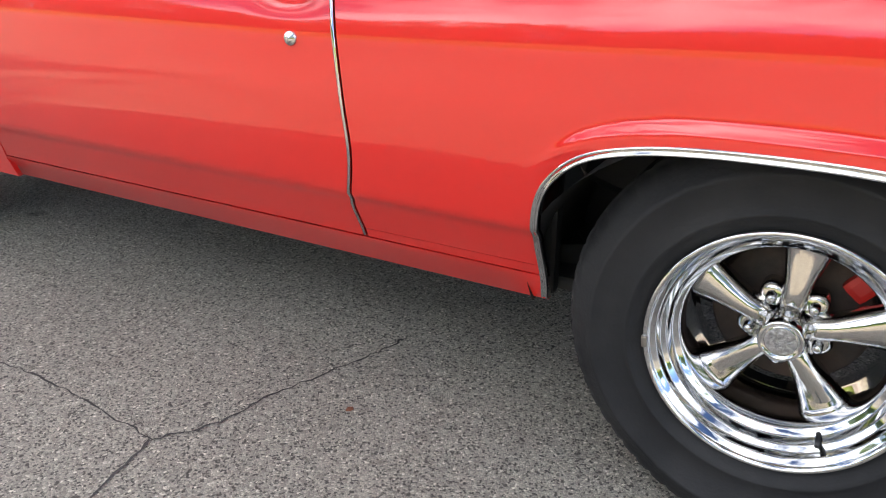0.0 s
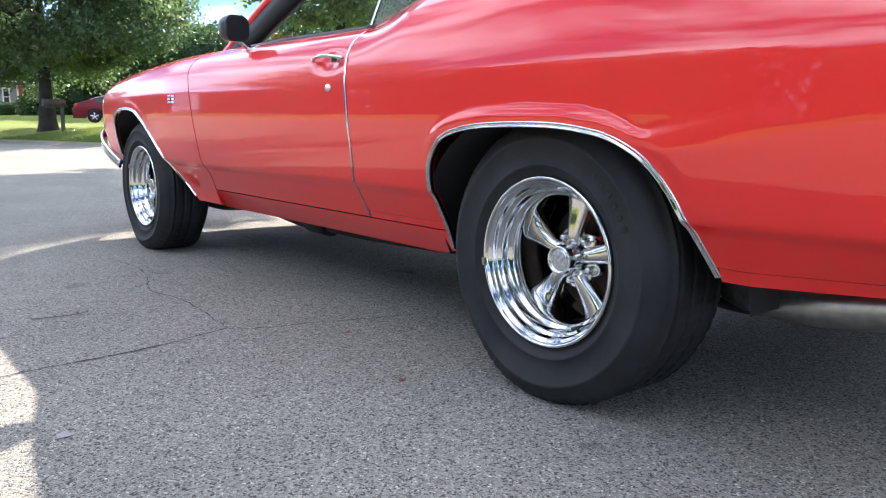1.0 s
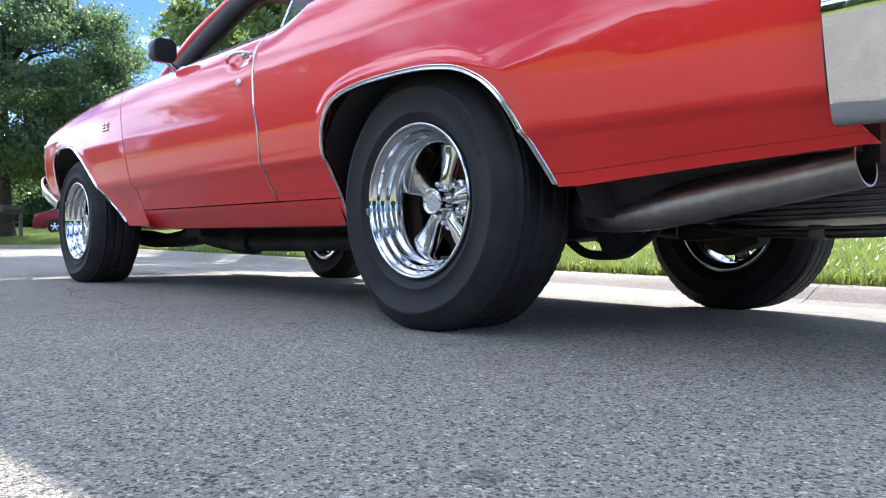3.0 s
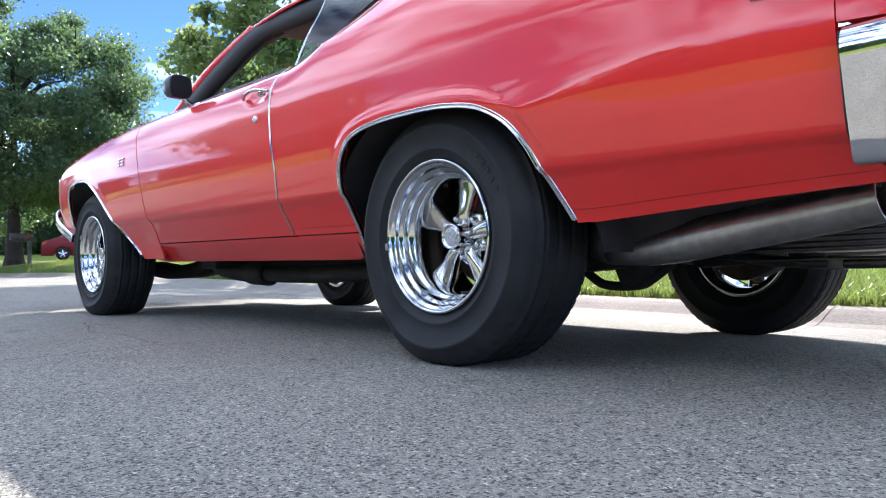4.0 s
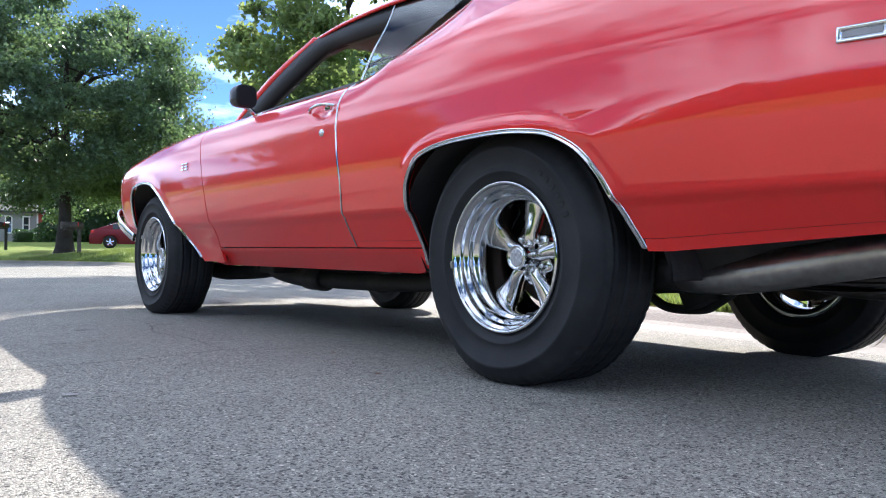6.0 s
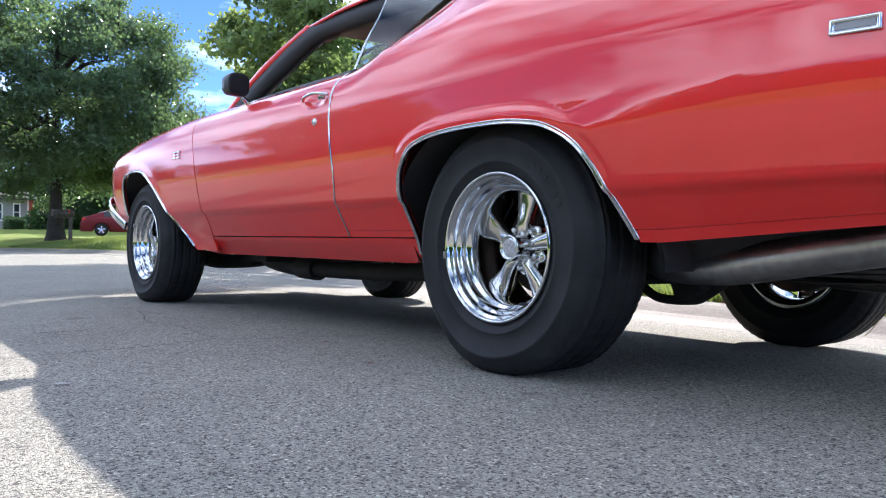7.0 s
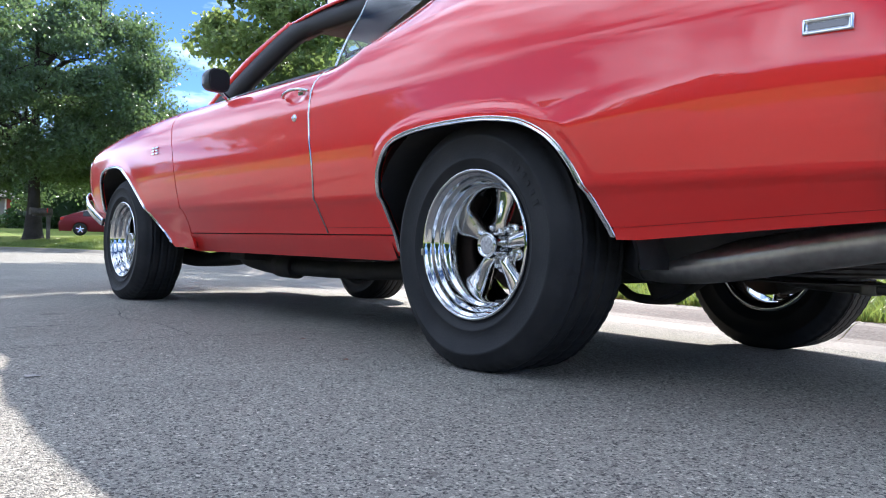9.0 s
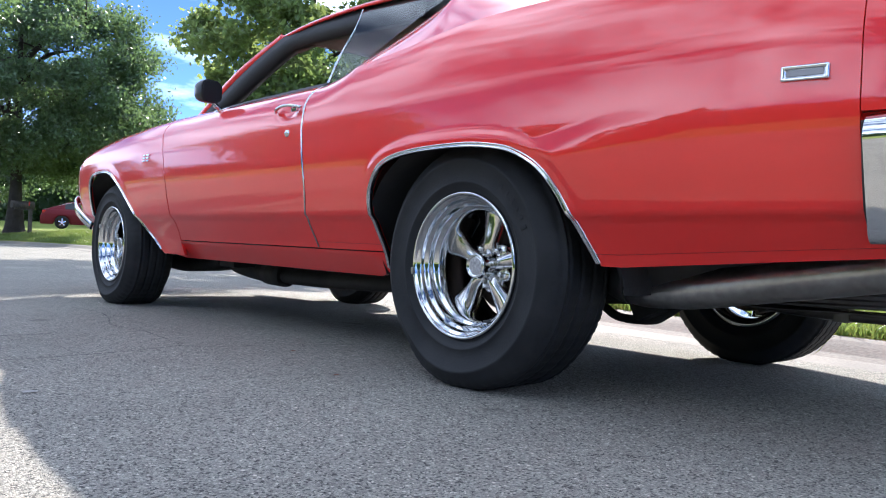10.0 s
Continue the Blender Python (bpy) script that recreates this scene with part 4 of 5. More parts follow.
for y in (0.36, 2 * YC - 0.36):
    part("frame_rail", sweep(rounded([(-3.5, y, 0.36), (-2.9, y, 0.37), (-2.25, y, 0.335), (-1.6, y - 0.06, 0.325), (-0.55, y - 0.06, 0.325), (-0.35, y, 0.36), (0.0, y + 0.05, 0.47), (0.5, y + 0.03, 0.43), (1.05, y, 0.43)], 6),
                                [(-0.035, -0.04), (0.035, -0.04), (0.035, 0.04), (-0.035, 0.04)], "frame_rail", smooth=False), BLACK, car)
part("rear_axle", tube([(0, 0.33, R_REAR), (0, 0.8, R_REAR), (0, 1.2, R_REAR), (0, 2 * YC - 0.33, R_REAR)], 0.042, 14, "rear_axle"), RUSTY, car, "rusty rear axle tube")
diff = lathe([(0.0, -0.15), (0.05, -0.145), (0.105, -0.10), (0.125, -0.02), (0.125, 0.02), (0.105, 0.10), (0.05, 0.145), (0.0, 0.15)], 32, "differential")
diff.transform(Matrix.Translation((0.02, YC, R_REAR)) @ pose(0, 0, 0, 0, 0, 90))
part("differential", diff, BLACK, car, "round differential housing")
for y in (0.40, 2 * YC - 0.40):
    part("control_arm", tube([(-0.62, y + 0.1, 0.30), (-0.3, y + 0.05, 0.28), (0.02, y, 0.25)], 0.022, 10, "control_arm"), BLACK, car)
    part("shock_absorber", tube([(0.08, y + 0.04, 0.26), (0.10, y + 0.10, 0.46), (0.12, y + 0.16, 0.68)], 0.026, 12, "shock_absorber"), BLACK, car)
    part("coil_spring", tube([(0.02 + 0.055 * math.sin(k * 0.5), y + 0.12 + 0.055 * math.cos(k * 0.5), 0.40 + k * 0.0033) for k in range(74)], 0.008, 6, "coil_spring"), BLACK, car)
sway = rounded([(-0.02, 0.58, 0.31), (0.06, 0.59, 0.27), (0.11, 0.60, 0.225), (0.17, 0.60, 0.198), (0.28, 0.60, 0.200), (0.33, 0.60, 0.222), (0.40, 0.59, 0.27), (0.46, 0.57, 0.33)], 6)
part("sway_bar", tube(sway, 0.014, 10, "sway_bar"), BLACK, car, "black bent bar under the axle")
# exhaust: one pipe on each side from the axle hump to the tail, with an open end
for sgn in (0, 1):
    path = rounded([(-0.42, 0.51, 0.27), (-0.36, 0.50, 0.29), (-0.25, 0.48, 0.35), (0.0, 0.45, 0.50), (0.22, 0.40, 0.40), (0.36, 0.34, 0.318), (0.55, 0.315, 0.310), (0.82, 0.30, 0.352), (1.037, 0.288, 0.388)], 8)
    outer = sweep(path, ring(0.046, 20), "tailpipe", up=(0.1, 0.2, 1), caps=False)
    innr = sweep(path[-9:], ring(0.042, 20), "tailpipe", up=(0.1, 0.2, 1), caps=False)
    lipm = grid([[Vector(outer.vertices[len(outer.vertices) - 20 + i].co) for i in range(20)], [Vector(innr.vertices[len(innr.vertices) - 20 + i].co) for i in range(20)]], True)
    me = joined("tailpipe", outer, innr, lipm)
    part("tailpipe", me if sgn == 0 else mirrored(me, YC), STEEL, car, "dull steel exhaust pipe with an open tip")
    # black sleeve added to make the front stretch of the pipe darker
    sleeve = sweep(path[:43], ring(0.049, 20), "pipe_sleeve", up=(0.1, 0.2, 1))
    part("pipe_sleeve", sleeve if sgn == 0 else mirrored(sleeve, YC), BLACK, car, "black sleeve added over the bend of the pipe")
    # black inner skirt, added to close off quarter panel from pipe and block red reflections
    skirt = [[(x, 0.20 + 0.02 * k, z0 + (z1 - z0) * k / 4) for x, z0, z1 in ((0.40, 0.44, 0.300), (0.48, 0.44, 0.305), (0.56, 0.44, 0.335), (0.66, 0.445, 0.372), (0.8, 0.455, 0.392), (1.03, 0.47, 0.42))] for k in range(5)]
    skirt = joined("inner_skirt", grid(skirt), grid([[(x, y + 0.012, z) for x, y, z in r] for r in skirt], flip=True))
    part("inner_skirt", skirt if sgn == 0 else mirrored(skirt, YC), BLACK, car, "black undercoated inner panel added above the pipe")
    fp = rounded([(-2.22, 0.50, 0.275), (-2.14, 0.50, 0.248), (-1.80, 0.50, 0.223), (-1.3, 0.51, 0.222), (-0.8, 0.52, 0.24), (-0.42, 0.51, 0.27)], 8)
    mf = joined("front_pipe", sweep(fp, ring(0.038, 16), "front_pipe", up=(0.1, 0.2, 1)), sweep(fp[:17], ring(0.048, 16), "collector", up=(0.1, 0.2, 1)), sweep(fp[15:19], ring(0.056, 16), "clamp", up=(0.1, 0.2, 1)))
    part("front_pipe", mf if sgn == 0 else mirrored(mf, YC), BLACK, car, "dark exhaust pipe with a thick collector")
    hanger = sweep([(0.52, 0.29, 0.40), (0.53, 0.29, 0.34), (0.54, 0.30, 0.285), (0.545, 0.34, 0.28)], [(-0.012, -0.002), (0.012, -0.002), (0.012, 0.002), (-0.012, 0.002)], "pipe_hanger", up=(0, 1, 0.1))
    part("pipe_hanger", hanger if sgn == 0 else mirrored(hanger, YC), BLACK, car)
for y in (0.58, 2 * YC - 0.58):
    part("suspension_mount", joined("suspension_mount", box((0.27, 0.20, 0.15), (0.185, y, 0.318), 0.03, 3, (0, -4, 0), "mount"), box((0.09, 0.10, 0.08), (0.290, y, 0.250), 0.02, 2, (0, -24, 0), "lug")), BLACK, car)
    part("lower_arm", sweep(rounded([(-2.98, y - 0.12, 0.24), (-2.8, y - 0.05, 0.215), (-2.55, y, 0.235), (-2.42, y, 0.27)], 5), [(-0.07, -0.03), (0.07, -0.03), (0.085, 0.0), (0.07, 0.045), (-0.07, 0.045)], "lower_arm"), BLACK, car)
rod = tube(rounded([(0.48, 0.72, 0.30), (0.60, 0.70, 0.268), (0.85, 0.66, 0.262), (1.16, 0.62, 0.275)], 6), 0.015, 10, "vent_pipe")
part("vent_pipe", joined("vent_pipe", rod, box((0.04, 0.042, 0.036), (0.80, 0.667, 0.262), 0.006, name="clamp")), TANK, car, "thin dark pipe under the fuel tank")
# ribbed fuel tank between the pipes
ribs = []
for k in range(12):
    z = 0.285 + 0.012 * k
    for dz, o in ((0.0, 0.0), (0.003, 0.007), (0.006, 0.009), (0.009, 0.006)):
        ribs.append((z + dz, o))
rows = []
for z, o in ribs:
    rows.append([(0.50 - o, 0.50 - o, z), (0.8, 0.46 - o, z + 0.004), (1.02 + o, 0.47 - o, z + 0.01), (1.05 + o, 0.6, z + 0.01), (1.05 + o, 2 * YC - 0.6, z + 0.01), (1.02 + o, 2 * YC - 0.47 + o, z + 0.01), (0.50 - o, 2 * YC - 0.50 + o, z)])
bottom = [[(0.50, 0.50, 0.285), (0.50, 2 * YC - 0.5, 0.285)], [(1.02, 0.47, 0.295), (1.02, 2 * YC - 0.47, 0.295)]]
part("fuel_tank", joined("fuel_tank", grid(rows, True), grid(bottom)), TANK, car, "ribbed steel fuel tank under the trunk")
part("tank_strap", sweep(rounded([(0.46, 0.62, 0.37), (0.52, 0.62, 0.277), (0.8, 0.62, 0.272), (1.06, 0.62, 0.286), (1.09, 0.62, 0.38)], 6), [(-0.02, -0.003), (0.02, -0.003), (0.02, 0.003), (-0.02, 0.003)], "tank_strap"), TANK, car)

# ---- cabin ----
def seat(x, y):
    s = part("front_seat", box((0.50, 0.56, 0.16), (x - 0.02, y, 0.50), 0.05, 3, name="front_seat"), VINYL, car, "black vinyl bucket seat")
    part("backrest", box((0.13, 0.52, 0.52), (x + 0.27, y, 0.76), 0.05, 3, (0, 14, 0), "backrest"), VINYL, s)
    part("headrest", box((0.08, 0.26, 0.13), (x + 0.36, y, 1.06), 0.035, 3, (0, 10, 0), "headrest"), VINYL, s)


seat(-1.25, 0.56)
seat(-1.25, 2 * YC - 0.56)
part("rear_seat", box((0.16, 1.3, 0.46), (-0.30, YC, 0.70), 0.05, 3, (0, 16, 0), "rear_seat"), VINYL, car, "black vinyl rear bench")
part("dashboard", box((0.24, 1.5, 0.20), (-1.84, YC, 0.86), 0.05, 3, name="dashboard"), VINYL, car, "black padded dashboard")
wheel_ring = lathe([(0.185 + 0.012 * math.cos(a * math.pi / 4), 0.012 * math.sin(a * math.pi / 4)) for a in range(9)], 40, "steering_wheel")
wheel_ring.transform(Matrix.Translation((-1.56, 0.56, 0.86)) @ pose(0, 0, 0, 0, 0, 90) @ pose(0, 0, 0, 22, 0, 0))
part("steering_wheel", wheel_ring, BLACK_PLASTIC, car, "black steering wheel")
part("door_card", box((1.15, 0.04, 0.55), (-1.4, 0.20, 0.66), 0.02, name="door_card"), VINYL, car)
part("door_card", box((1.15, 0.04, 0.55), (-1.4, 2 * YC - 0.20, 0.66), 0.02, name="door_card"), VINYL, car)
for y in (0.20, 2 * YC - 0.20):
    part("quarter_trim", box((0.48, 0.03, 0.66), (-0.655, y, 0.63), 0.01, name="quarter_trim"), VINYL, car)
part("package_shelf", box((0.75, 1.35, 0.03), (0.22, YC, 0.965), 0.01, name="package_shelf"), VINYL, car, "black parcel shelf")


# ---- trees, houses, far car ----
def leaf_cloud(points, normals_seed, size, lobed, name):
    """Many small folded leaves at the given places, as one mesh."""
    rng = np.random.RandomState(normals_seed)
    n = len(points)
    a = rng.normal(size=(n, 3))
    a /= np.linalg.norm(a, axis=1)[:, None]
    b = np.cross(a, rng.normal(size=(n, 3)))
    b /= np.linalg.norm(b, axis=1)[:, None]
    c = np.cross(a, b)
    s = size * rng.uniform(0.6, 1.25, n)[:, None]
    if lobed:
        shape = [(-0.5, 0.0, 0.0), (-0.22, 0.42, 0.12), (-0.05, 0.24, 0.08), (0.22, 0.36, 0.06), (0.6, 0.0, -0.10), (0.22, -0.36, 0.06), (-0.05, -0.24, 0.08), (-0.22, -0.42, 0.12)]
        local = [(0, 1, 2), (0, 2, 4), (2, 3, 4), (0, 4, 6), (4, 5, 6), (0, 6, 7)]
    else:
        shape = [(-0.5, 0.0, 0.0), (0.0, 0.33, 0.1), (0.5, 0.0, -0.05), (0.0, -0.33, 0.1)]
        local = [(0, 1, 2), (0, 2, 3)]
    verts = np.stack([points + s * (u * a + v * b + w * c) for u, v, w in shape], 1).reshape(-1, 3)
    m = len(shape)
    base = np.arange(n)[:, None] * m
    faces = np.concatenate([base + np.array(f) for f in local], 0)
    return mesh_of(name, verts.tolist(), faces.tolist(), False)


def build_tree(at, height, crown_r, trunk_r, base_h, leaves, size, leaf_mat, seed, label, squash=1.0, lobed=False, density=0.9, clumped=150, tight=0.115):
    """Tapered trunk, two orders of limbs, and leaves in uneven clumps round their ends."""
    rng = random.Random(seed)
    tree = thing("tree", label, "tree", at)
    centre = Vector((0, 0, base_h + (height - base_h) * 0.48))
    limbs, tips = [], []
    top = Vector((rng.uniform(-0.3, 0.3), rng.uniform(-0.3, 0.3), height * 0.82))
    trunk_path = rounded([(0, 0, -0.15), (0.02, 0.0, base_h * 0.5), Vector((0, 0, base_h)) + top * 0.02, top * 0.6, top], 5)
    limbs.append(sweep(trunk_path, ring(trunk_r, 12), "trunk", up=(0.3, 1, 0.1), scale=lambda t: (1.35 - 0.35 * min(1, t * 8)) * (1 - 0.85 * t)))
    for k in range(15):
        t = rng.uniform(0.25, 0.9)
        p0 = trunk_path[int(t * (len(trunk_path) - 1))]
        if p0.z < base_h * 1.2:
            continue
        ang = k * 2.4 + rng.uniform(-0.4, 0.4)
        reach = crown_r * rng.uniform(0.6, 0.95) * (1.0 - 0.55 * max(0, (p0.z - base_h) / (height - base_h)))
        end = Vector((math.cos(ang) * reach, math.sin(ang) * reach, p0.z + rng.uniform(0.1, 0.5) * reach))
        mid = p0.lerp(end, 0.5) + Vector((0, 0, 0.12 * reach))
        path = rounded([p0, mid, end], 5)
        limbs.append(sweep(path, ring(trunk_r * 0.36, 7), "limb", up=(0.3, 0.2, 1), scale=lambda q: 1 - 0.8 * q))
        for j in range(4):
            q = path[rng.randint(4, len(path) - 1)]
            e2 = q + Vector((rng.uniform(-1, 1), rng.uniform(-1, 1), rng.uniform(-0.3, 0.8))) * crown_r * 0.33
            limbs.append(sweep(rounded([q, q.lerp(e2, 0.5) + Vector((0, 0, 0.06)), e2], 3), ring(trunk_r * 0.13, 5), "twig", up=(0.3, 0.2, 1), scale=lambda u: 1 - 0.8 * u))
    part("trunk", joined("trunk", *limbs), BARK, tree, "dark tapered trunk with spreading limbs")
    r = np.random.RandomState(seed)
    clumps = []
    tries = 0
    want = int(clumped * density)
    while len(clumps) < want and tries < 6000:
        tries += 1
        d = r.normal(size=3)
        d /= np.linalg.norm(d)
        rad = r.uniform(0.3, 1.0) ** 0.5
        wob = 1 + 0.12 * math.sin(3 * math.atan2(d[1], d[0]) + seed) * d[2] + 0.10 * math.sin(7 * d[2] + 2 * d[0] + seed)
        p = np.array((d[0] * crown_r * squash, d[1] * crown_r, d[2] * (height - base_h) * 0.5)) * rad * wob
        if d[2] < 0:
            p[2] *= 0.92
        clumps.append(p + np.array(centre))
    clumps = np.array(clumps)
    per = leaves // len(clumps)
    pts = np.repeat(clumps, per, 0)
    spread = crown_r * tight * r.uniform(0.6, 1.3, len(clumps))
    off = r.normal(size=(len(pts), 3)) * np.repeat(spread, per)[:, None] * np.array((1, 1, 0.7))
    part("crown", leaf_cloud(pts + off, seed, size, lobed, "crown"), leaf_mat, tree, "crown of many small leaves")
    return tree


build_tree((-27.6, 5.1, lawn_height(-27.6, 5.1)), 8.9, 4.7, 0.33, 1.3, 140000, 0.130, LEAF_DARK, 3, "tall dark green maple on the lawn by the kerb", clumped=330, tight=0.070)
build_tree((-48.1, 4.8, lawn_height(-48.1, 4.8)), 6.3, 2.0, 0.11, 2.2, 6500, 0.17, LEAF_PALE, 15, "slender young tree with pale green leaves before the grey house", density=0.6, clumped=130, tight=0.12)
build_tree((-12.15, 7.0, lawn_height(-12.15, 7.0)), 8.2, 2.2, 0.15, 1.7, 32000, 0.120, LEAF_BRIGHT, 11, "young tree with large bright sunlit leaves", lobed=True, density=0.6, clumped=330, tight=0.085)


def hedge(at, size, leaves, seed, label, name="hedge"):
    h = thing(name, label, name, at)
    r = np.random.RandomState(seed)
    core = box((size[0] * 0.8, size[1] * 0.8, size[2] * 0.85), (0, 0, size[2] * 0.43), min(size) * 0.2, 2, name="core")
    part("stem", core, HEDGE_LEAF, h)
    p = r.uniform(-0.5, 0.5, (leaves, 3))
    k = r.randint(0, 3, leaves)
    p[np.arange(leaves), k] = np.where(r.rand(leaves) > 0.5, 0.5, -0.5) * r.uniform(0.8, 1.02, leaves)
    p += 0.04 * np.sin(p[:, [1, 2, 0]] * 17 + seed)
    p = p * np.array(size) + np.array((0, 0, size[2] * 0.5))
    p[:, 2] = np.maximum(p[:, 2], 0.02)
    part("foliage", leaf_cloud(p, seed, max(0.06, min(size) * 0.11), False, "foliage"), HEDGE_LEAF, h)
    return h


# tall dark shrubs behind the lawn
for k, (x, y, hh) in enumerate(((-57, 14.0, 6.2), (-58, 20.0, 6.6), (-56, 26.0, 6.0))):
    hedge((x, y, lawn_height(x, y) - 0.1), (3.2, 7.5, hh), 6000, 30 + k, "tall dense dark green shrubs at the back of the lawn", "shrub")
build_tree((-88, 4, 0.8), 11, 5.0, 0.3, 2.0, 9000, 0.36, LEAF_DARK, 71, "green tree behind the grey house")
build_tree((-84, 15, 0.8), 10, 4.6, 0.3, 1.6, 9000, 0.36, LEAF_DARK, 72, "green tree behind the grey house")
for k, (x, y, w, hh) in enumerate(((-54, 15.5, 8, 5.2), (-50, 19, 8, 5.4), (-43, 22, 9, 5.5), (-35, 20, 8, 5.2), (-26, 19, 8, 5.0), (-18, 19, 8, 5.2), (-9, 19, 9, 5.0), (1, 19, 9, 5.2))):
    hedge((x, y, lawn_height(x, y) - 0.1), (w, 2.6, hh), 5000, 40 + k, "tall dense dark green shrubs at the back of the lawn", "shrub")


for k, (x, y) in enumerate(((-24, -13.5), (-31, -20), (-38, -30), (-47, -44))):
    build_tree((x, y, lawn_height(x, y)), 8.5 + k * 0.4, 3.8, 0.25, 1.8, 7000, 0.30, LEAF_DARK, 60 + k, "broad green tree on the lawn across the street")
for k, (x, y, h) in enumerate(((-84, -5, 13), (-90, -13, 14), (-80, -1, 11))):
    build_tree((x, y, lawn_height(x, y)), h, 5.5, 0.3, 1.2, 9000, 0.40, LEAF_DARK, 170 + k, "tall green tree behind the grey house")
for k in range(6):
    y = -26 + 9 * k
    hedge((-98 + 2 * (k % 2), y, 0.3), (3.5, 9.5, 8.0 + 1.5 * math.sin(k * 2.1)), 3000, 160 + k, "tall dense dark green shrubs at the end of the street", "shrub")
# a belt of shrubs and small trees closes the view all round
for k in range(22):
    a = 2 * math.pi * k / 22 + 0.1
    rr = 58 + 6 * math.sin(k * 2.3)
    x, y = -8 + rr * 1.35 * math.cos(a), rr * math.sin(a)
    if far_y(x) - 4 < y < kerb_y(x) + 4 or (x < -40 and y > 0):
        continue
    b = hedge((x, y, lawn_height(x, y) - 0.2), (17, 3.5, 6.0 + 1.5 * math.sin(k * 1.7)), 3500, 120 + k, "tall dense dark green shrubs at the back of the lawn", "shrub")
    b.rotation_euler.z = a + math.pi / 2


def house(at, turn, size, wall_mat, label, windows, door=True, porch=False):
    """Single-storey house: lapped walls, gabled roof with eaves, windows with frames."""
    w, d, h = size
    m = pose(*at, 0, 0, turn)
    hs = thing("house", label, "house")
    hs.matrix_basis = m
    n = max(6, int(h / 0.2))
    rings = []
    for k in range(n):
        for z, o in ((h * k / n, 0.018), (h * (k + 1) / n - 0.002, 0.0)):
            rings.append([(sx * (w / 2 + o), sy * (d / 2 + o), z) for sx, sy in ((-1, -1), (1, -1), (1, 1), (-1, 1))])
    part("wall", grid(rings, True, False), wall_mat, hs, "lapped board wall")
    e, rise_h = 0.45, 1.45
    roof = mesh_of("roof", [(-w / 2 - e, -d / 2 - e, h - 0.1), (w / 2 + e, -d / 2 - e, h - 0.1), (w / 2 + e, 0, h + rise_h), (-w / 2 - e, 0, h + rise_h), (-w / 2 - e, d / 2 + e, h - 0.1), (w / 2 + e, d / 2 + e, h - 0.1),
                            (-w / 2 - e, -d / 2 - e, h + 0.05), (w / 2 + e, -d / 2 - e, h + 0.05), (w / 2 + e, 0, h + rise_h + 0.15), (-w / 2 - e, 0, h + rise_h + 0.15), (-w / 2 - e, d / 2 + e, h + 0.05), (w / 2 + e, d / 2 + e, h + 0.05)],
                   [(6, 7, 8, 9), (9, 8, 11, 10), (0, 3, 2, 1), (3, 4, 5, 2), (0, 1, 7, 6), (4, 10, 11, 5), (0, 6, 9, 3), (3, 9, 10, 4), (1, 2, 8, 7), (2, 5, 11, 8)], False)
    part("roof", roof, SHINGLE, hs, "grey shingle roof")
    for sx in (-1, 1):
        g = mesh_of("gable", [(sx * w / 2, -d / 2, h - 0.05), (sx * w / 2, d / 2, h - 0.05), (sx * w / 2, 0, h + rise_h)], [(0, 1, 2)], False)
        part("gable", g, wall_mat, hs)
    for x, z, ww, wh in windows:
        win = part("window", joined("window", *[box(s, p, name="b") for s, p in (((ww + 0.16, 0.08, 0.09), (x, -d / 2 - 0.03, z - wh / 2)), ((ww + 0.16, 0.08, 0.09), (x, -d / 2 - 0.03, z + wh / 2)), ((0.09, 0.08, wh), (x - ww / 2, -d / 2 - 0.03, z)), ((0.09, 0.08, wh), (x + ww / 2, -d / 2 - 0.03, z)), ((ww, 0.06, 0.05), (x, -d / 2 - 0.025, z)))]), WHITE, hs, "white window frame")
        part("pane", box((ww, 0.03, wh), (x, -d / 2 - 0.012, z), name="pane"), DARK_PANE, win, "dark pane")
    if door:
        dr = part("door", box((0.95, 0.06, 2.05), (w * 0.18, -d / 2 - 0.03, 1.1), 0.01, name="door"), BRICK_RED, hs, "red front door")
    return hs


front_house = house((-68.1, 6.7, lawn_height(-64, 8) - 0.05), 79.6, (13, 8, 2.45), SIDING, "grey single-storey house with white windows and a pale porch", [(3.3, 1.45, 0.42, 1.25), (4.45, 1.45, 0.42, 1.25)], False)
part("porch_wall", box((1.25, 0.05, 2.4), (5.87, -4.04, 1.2), name="porch_wall"), BRICK_RED, front_house, "dark red porch wall")
part("porch_post", box((0.14, 0.14, 2.5), (6.85, -4.6, 1.25), 0.01, name="porch_post"), WHITE, front_house)
part("corner_board", box((0.12, 0.05, 2.4), (5.2, -4.045, 1.2), name="corner_board"), WHITE, front_house)
part("door", box((0.8, 0.06, 2.05), (5.95, -4.09, 1.05), 0.01, name="door"), DARK_PANE, front_house, "dark front door")
garage = part("garage_door", box((1.5, 0.06, 2.0), (-0.05, -4.05, 1.0), 0.01, name="garage_door"), WHITE, front_house, "pale panelled garage door")
for k in range(4):
    part("panel", box((1.34, 0.03, 0.40), (-0.05, -4.085, 0.28 + 0.48 * k), 0.01, name="panel"), WHITE, garage)
for x in (0.95, 1.45, 2.05):
    part("porch_post", box((0.13, 0.13, 2.35), (x, -4.5, 1.17), 0.01, name="porch_post"), WHITE, front_house)
part("porch_rail", box((1.2, 0.06, 0.08), (1.5, -4.5, 0.9), name="porch_rail"), WHITE, front_house)
part("porch_roof", box((2.9, 0.9, 0.12), (0.75, -4.4, 2.38), 0.02, name="porch_roof"), WHITE, front_house, "pale porch eave")
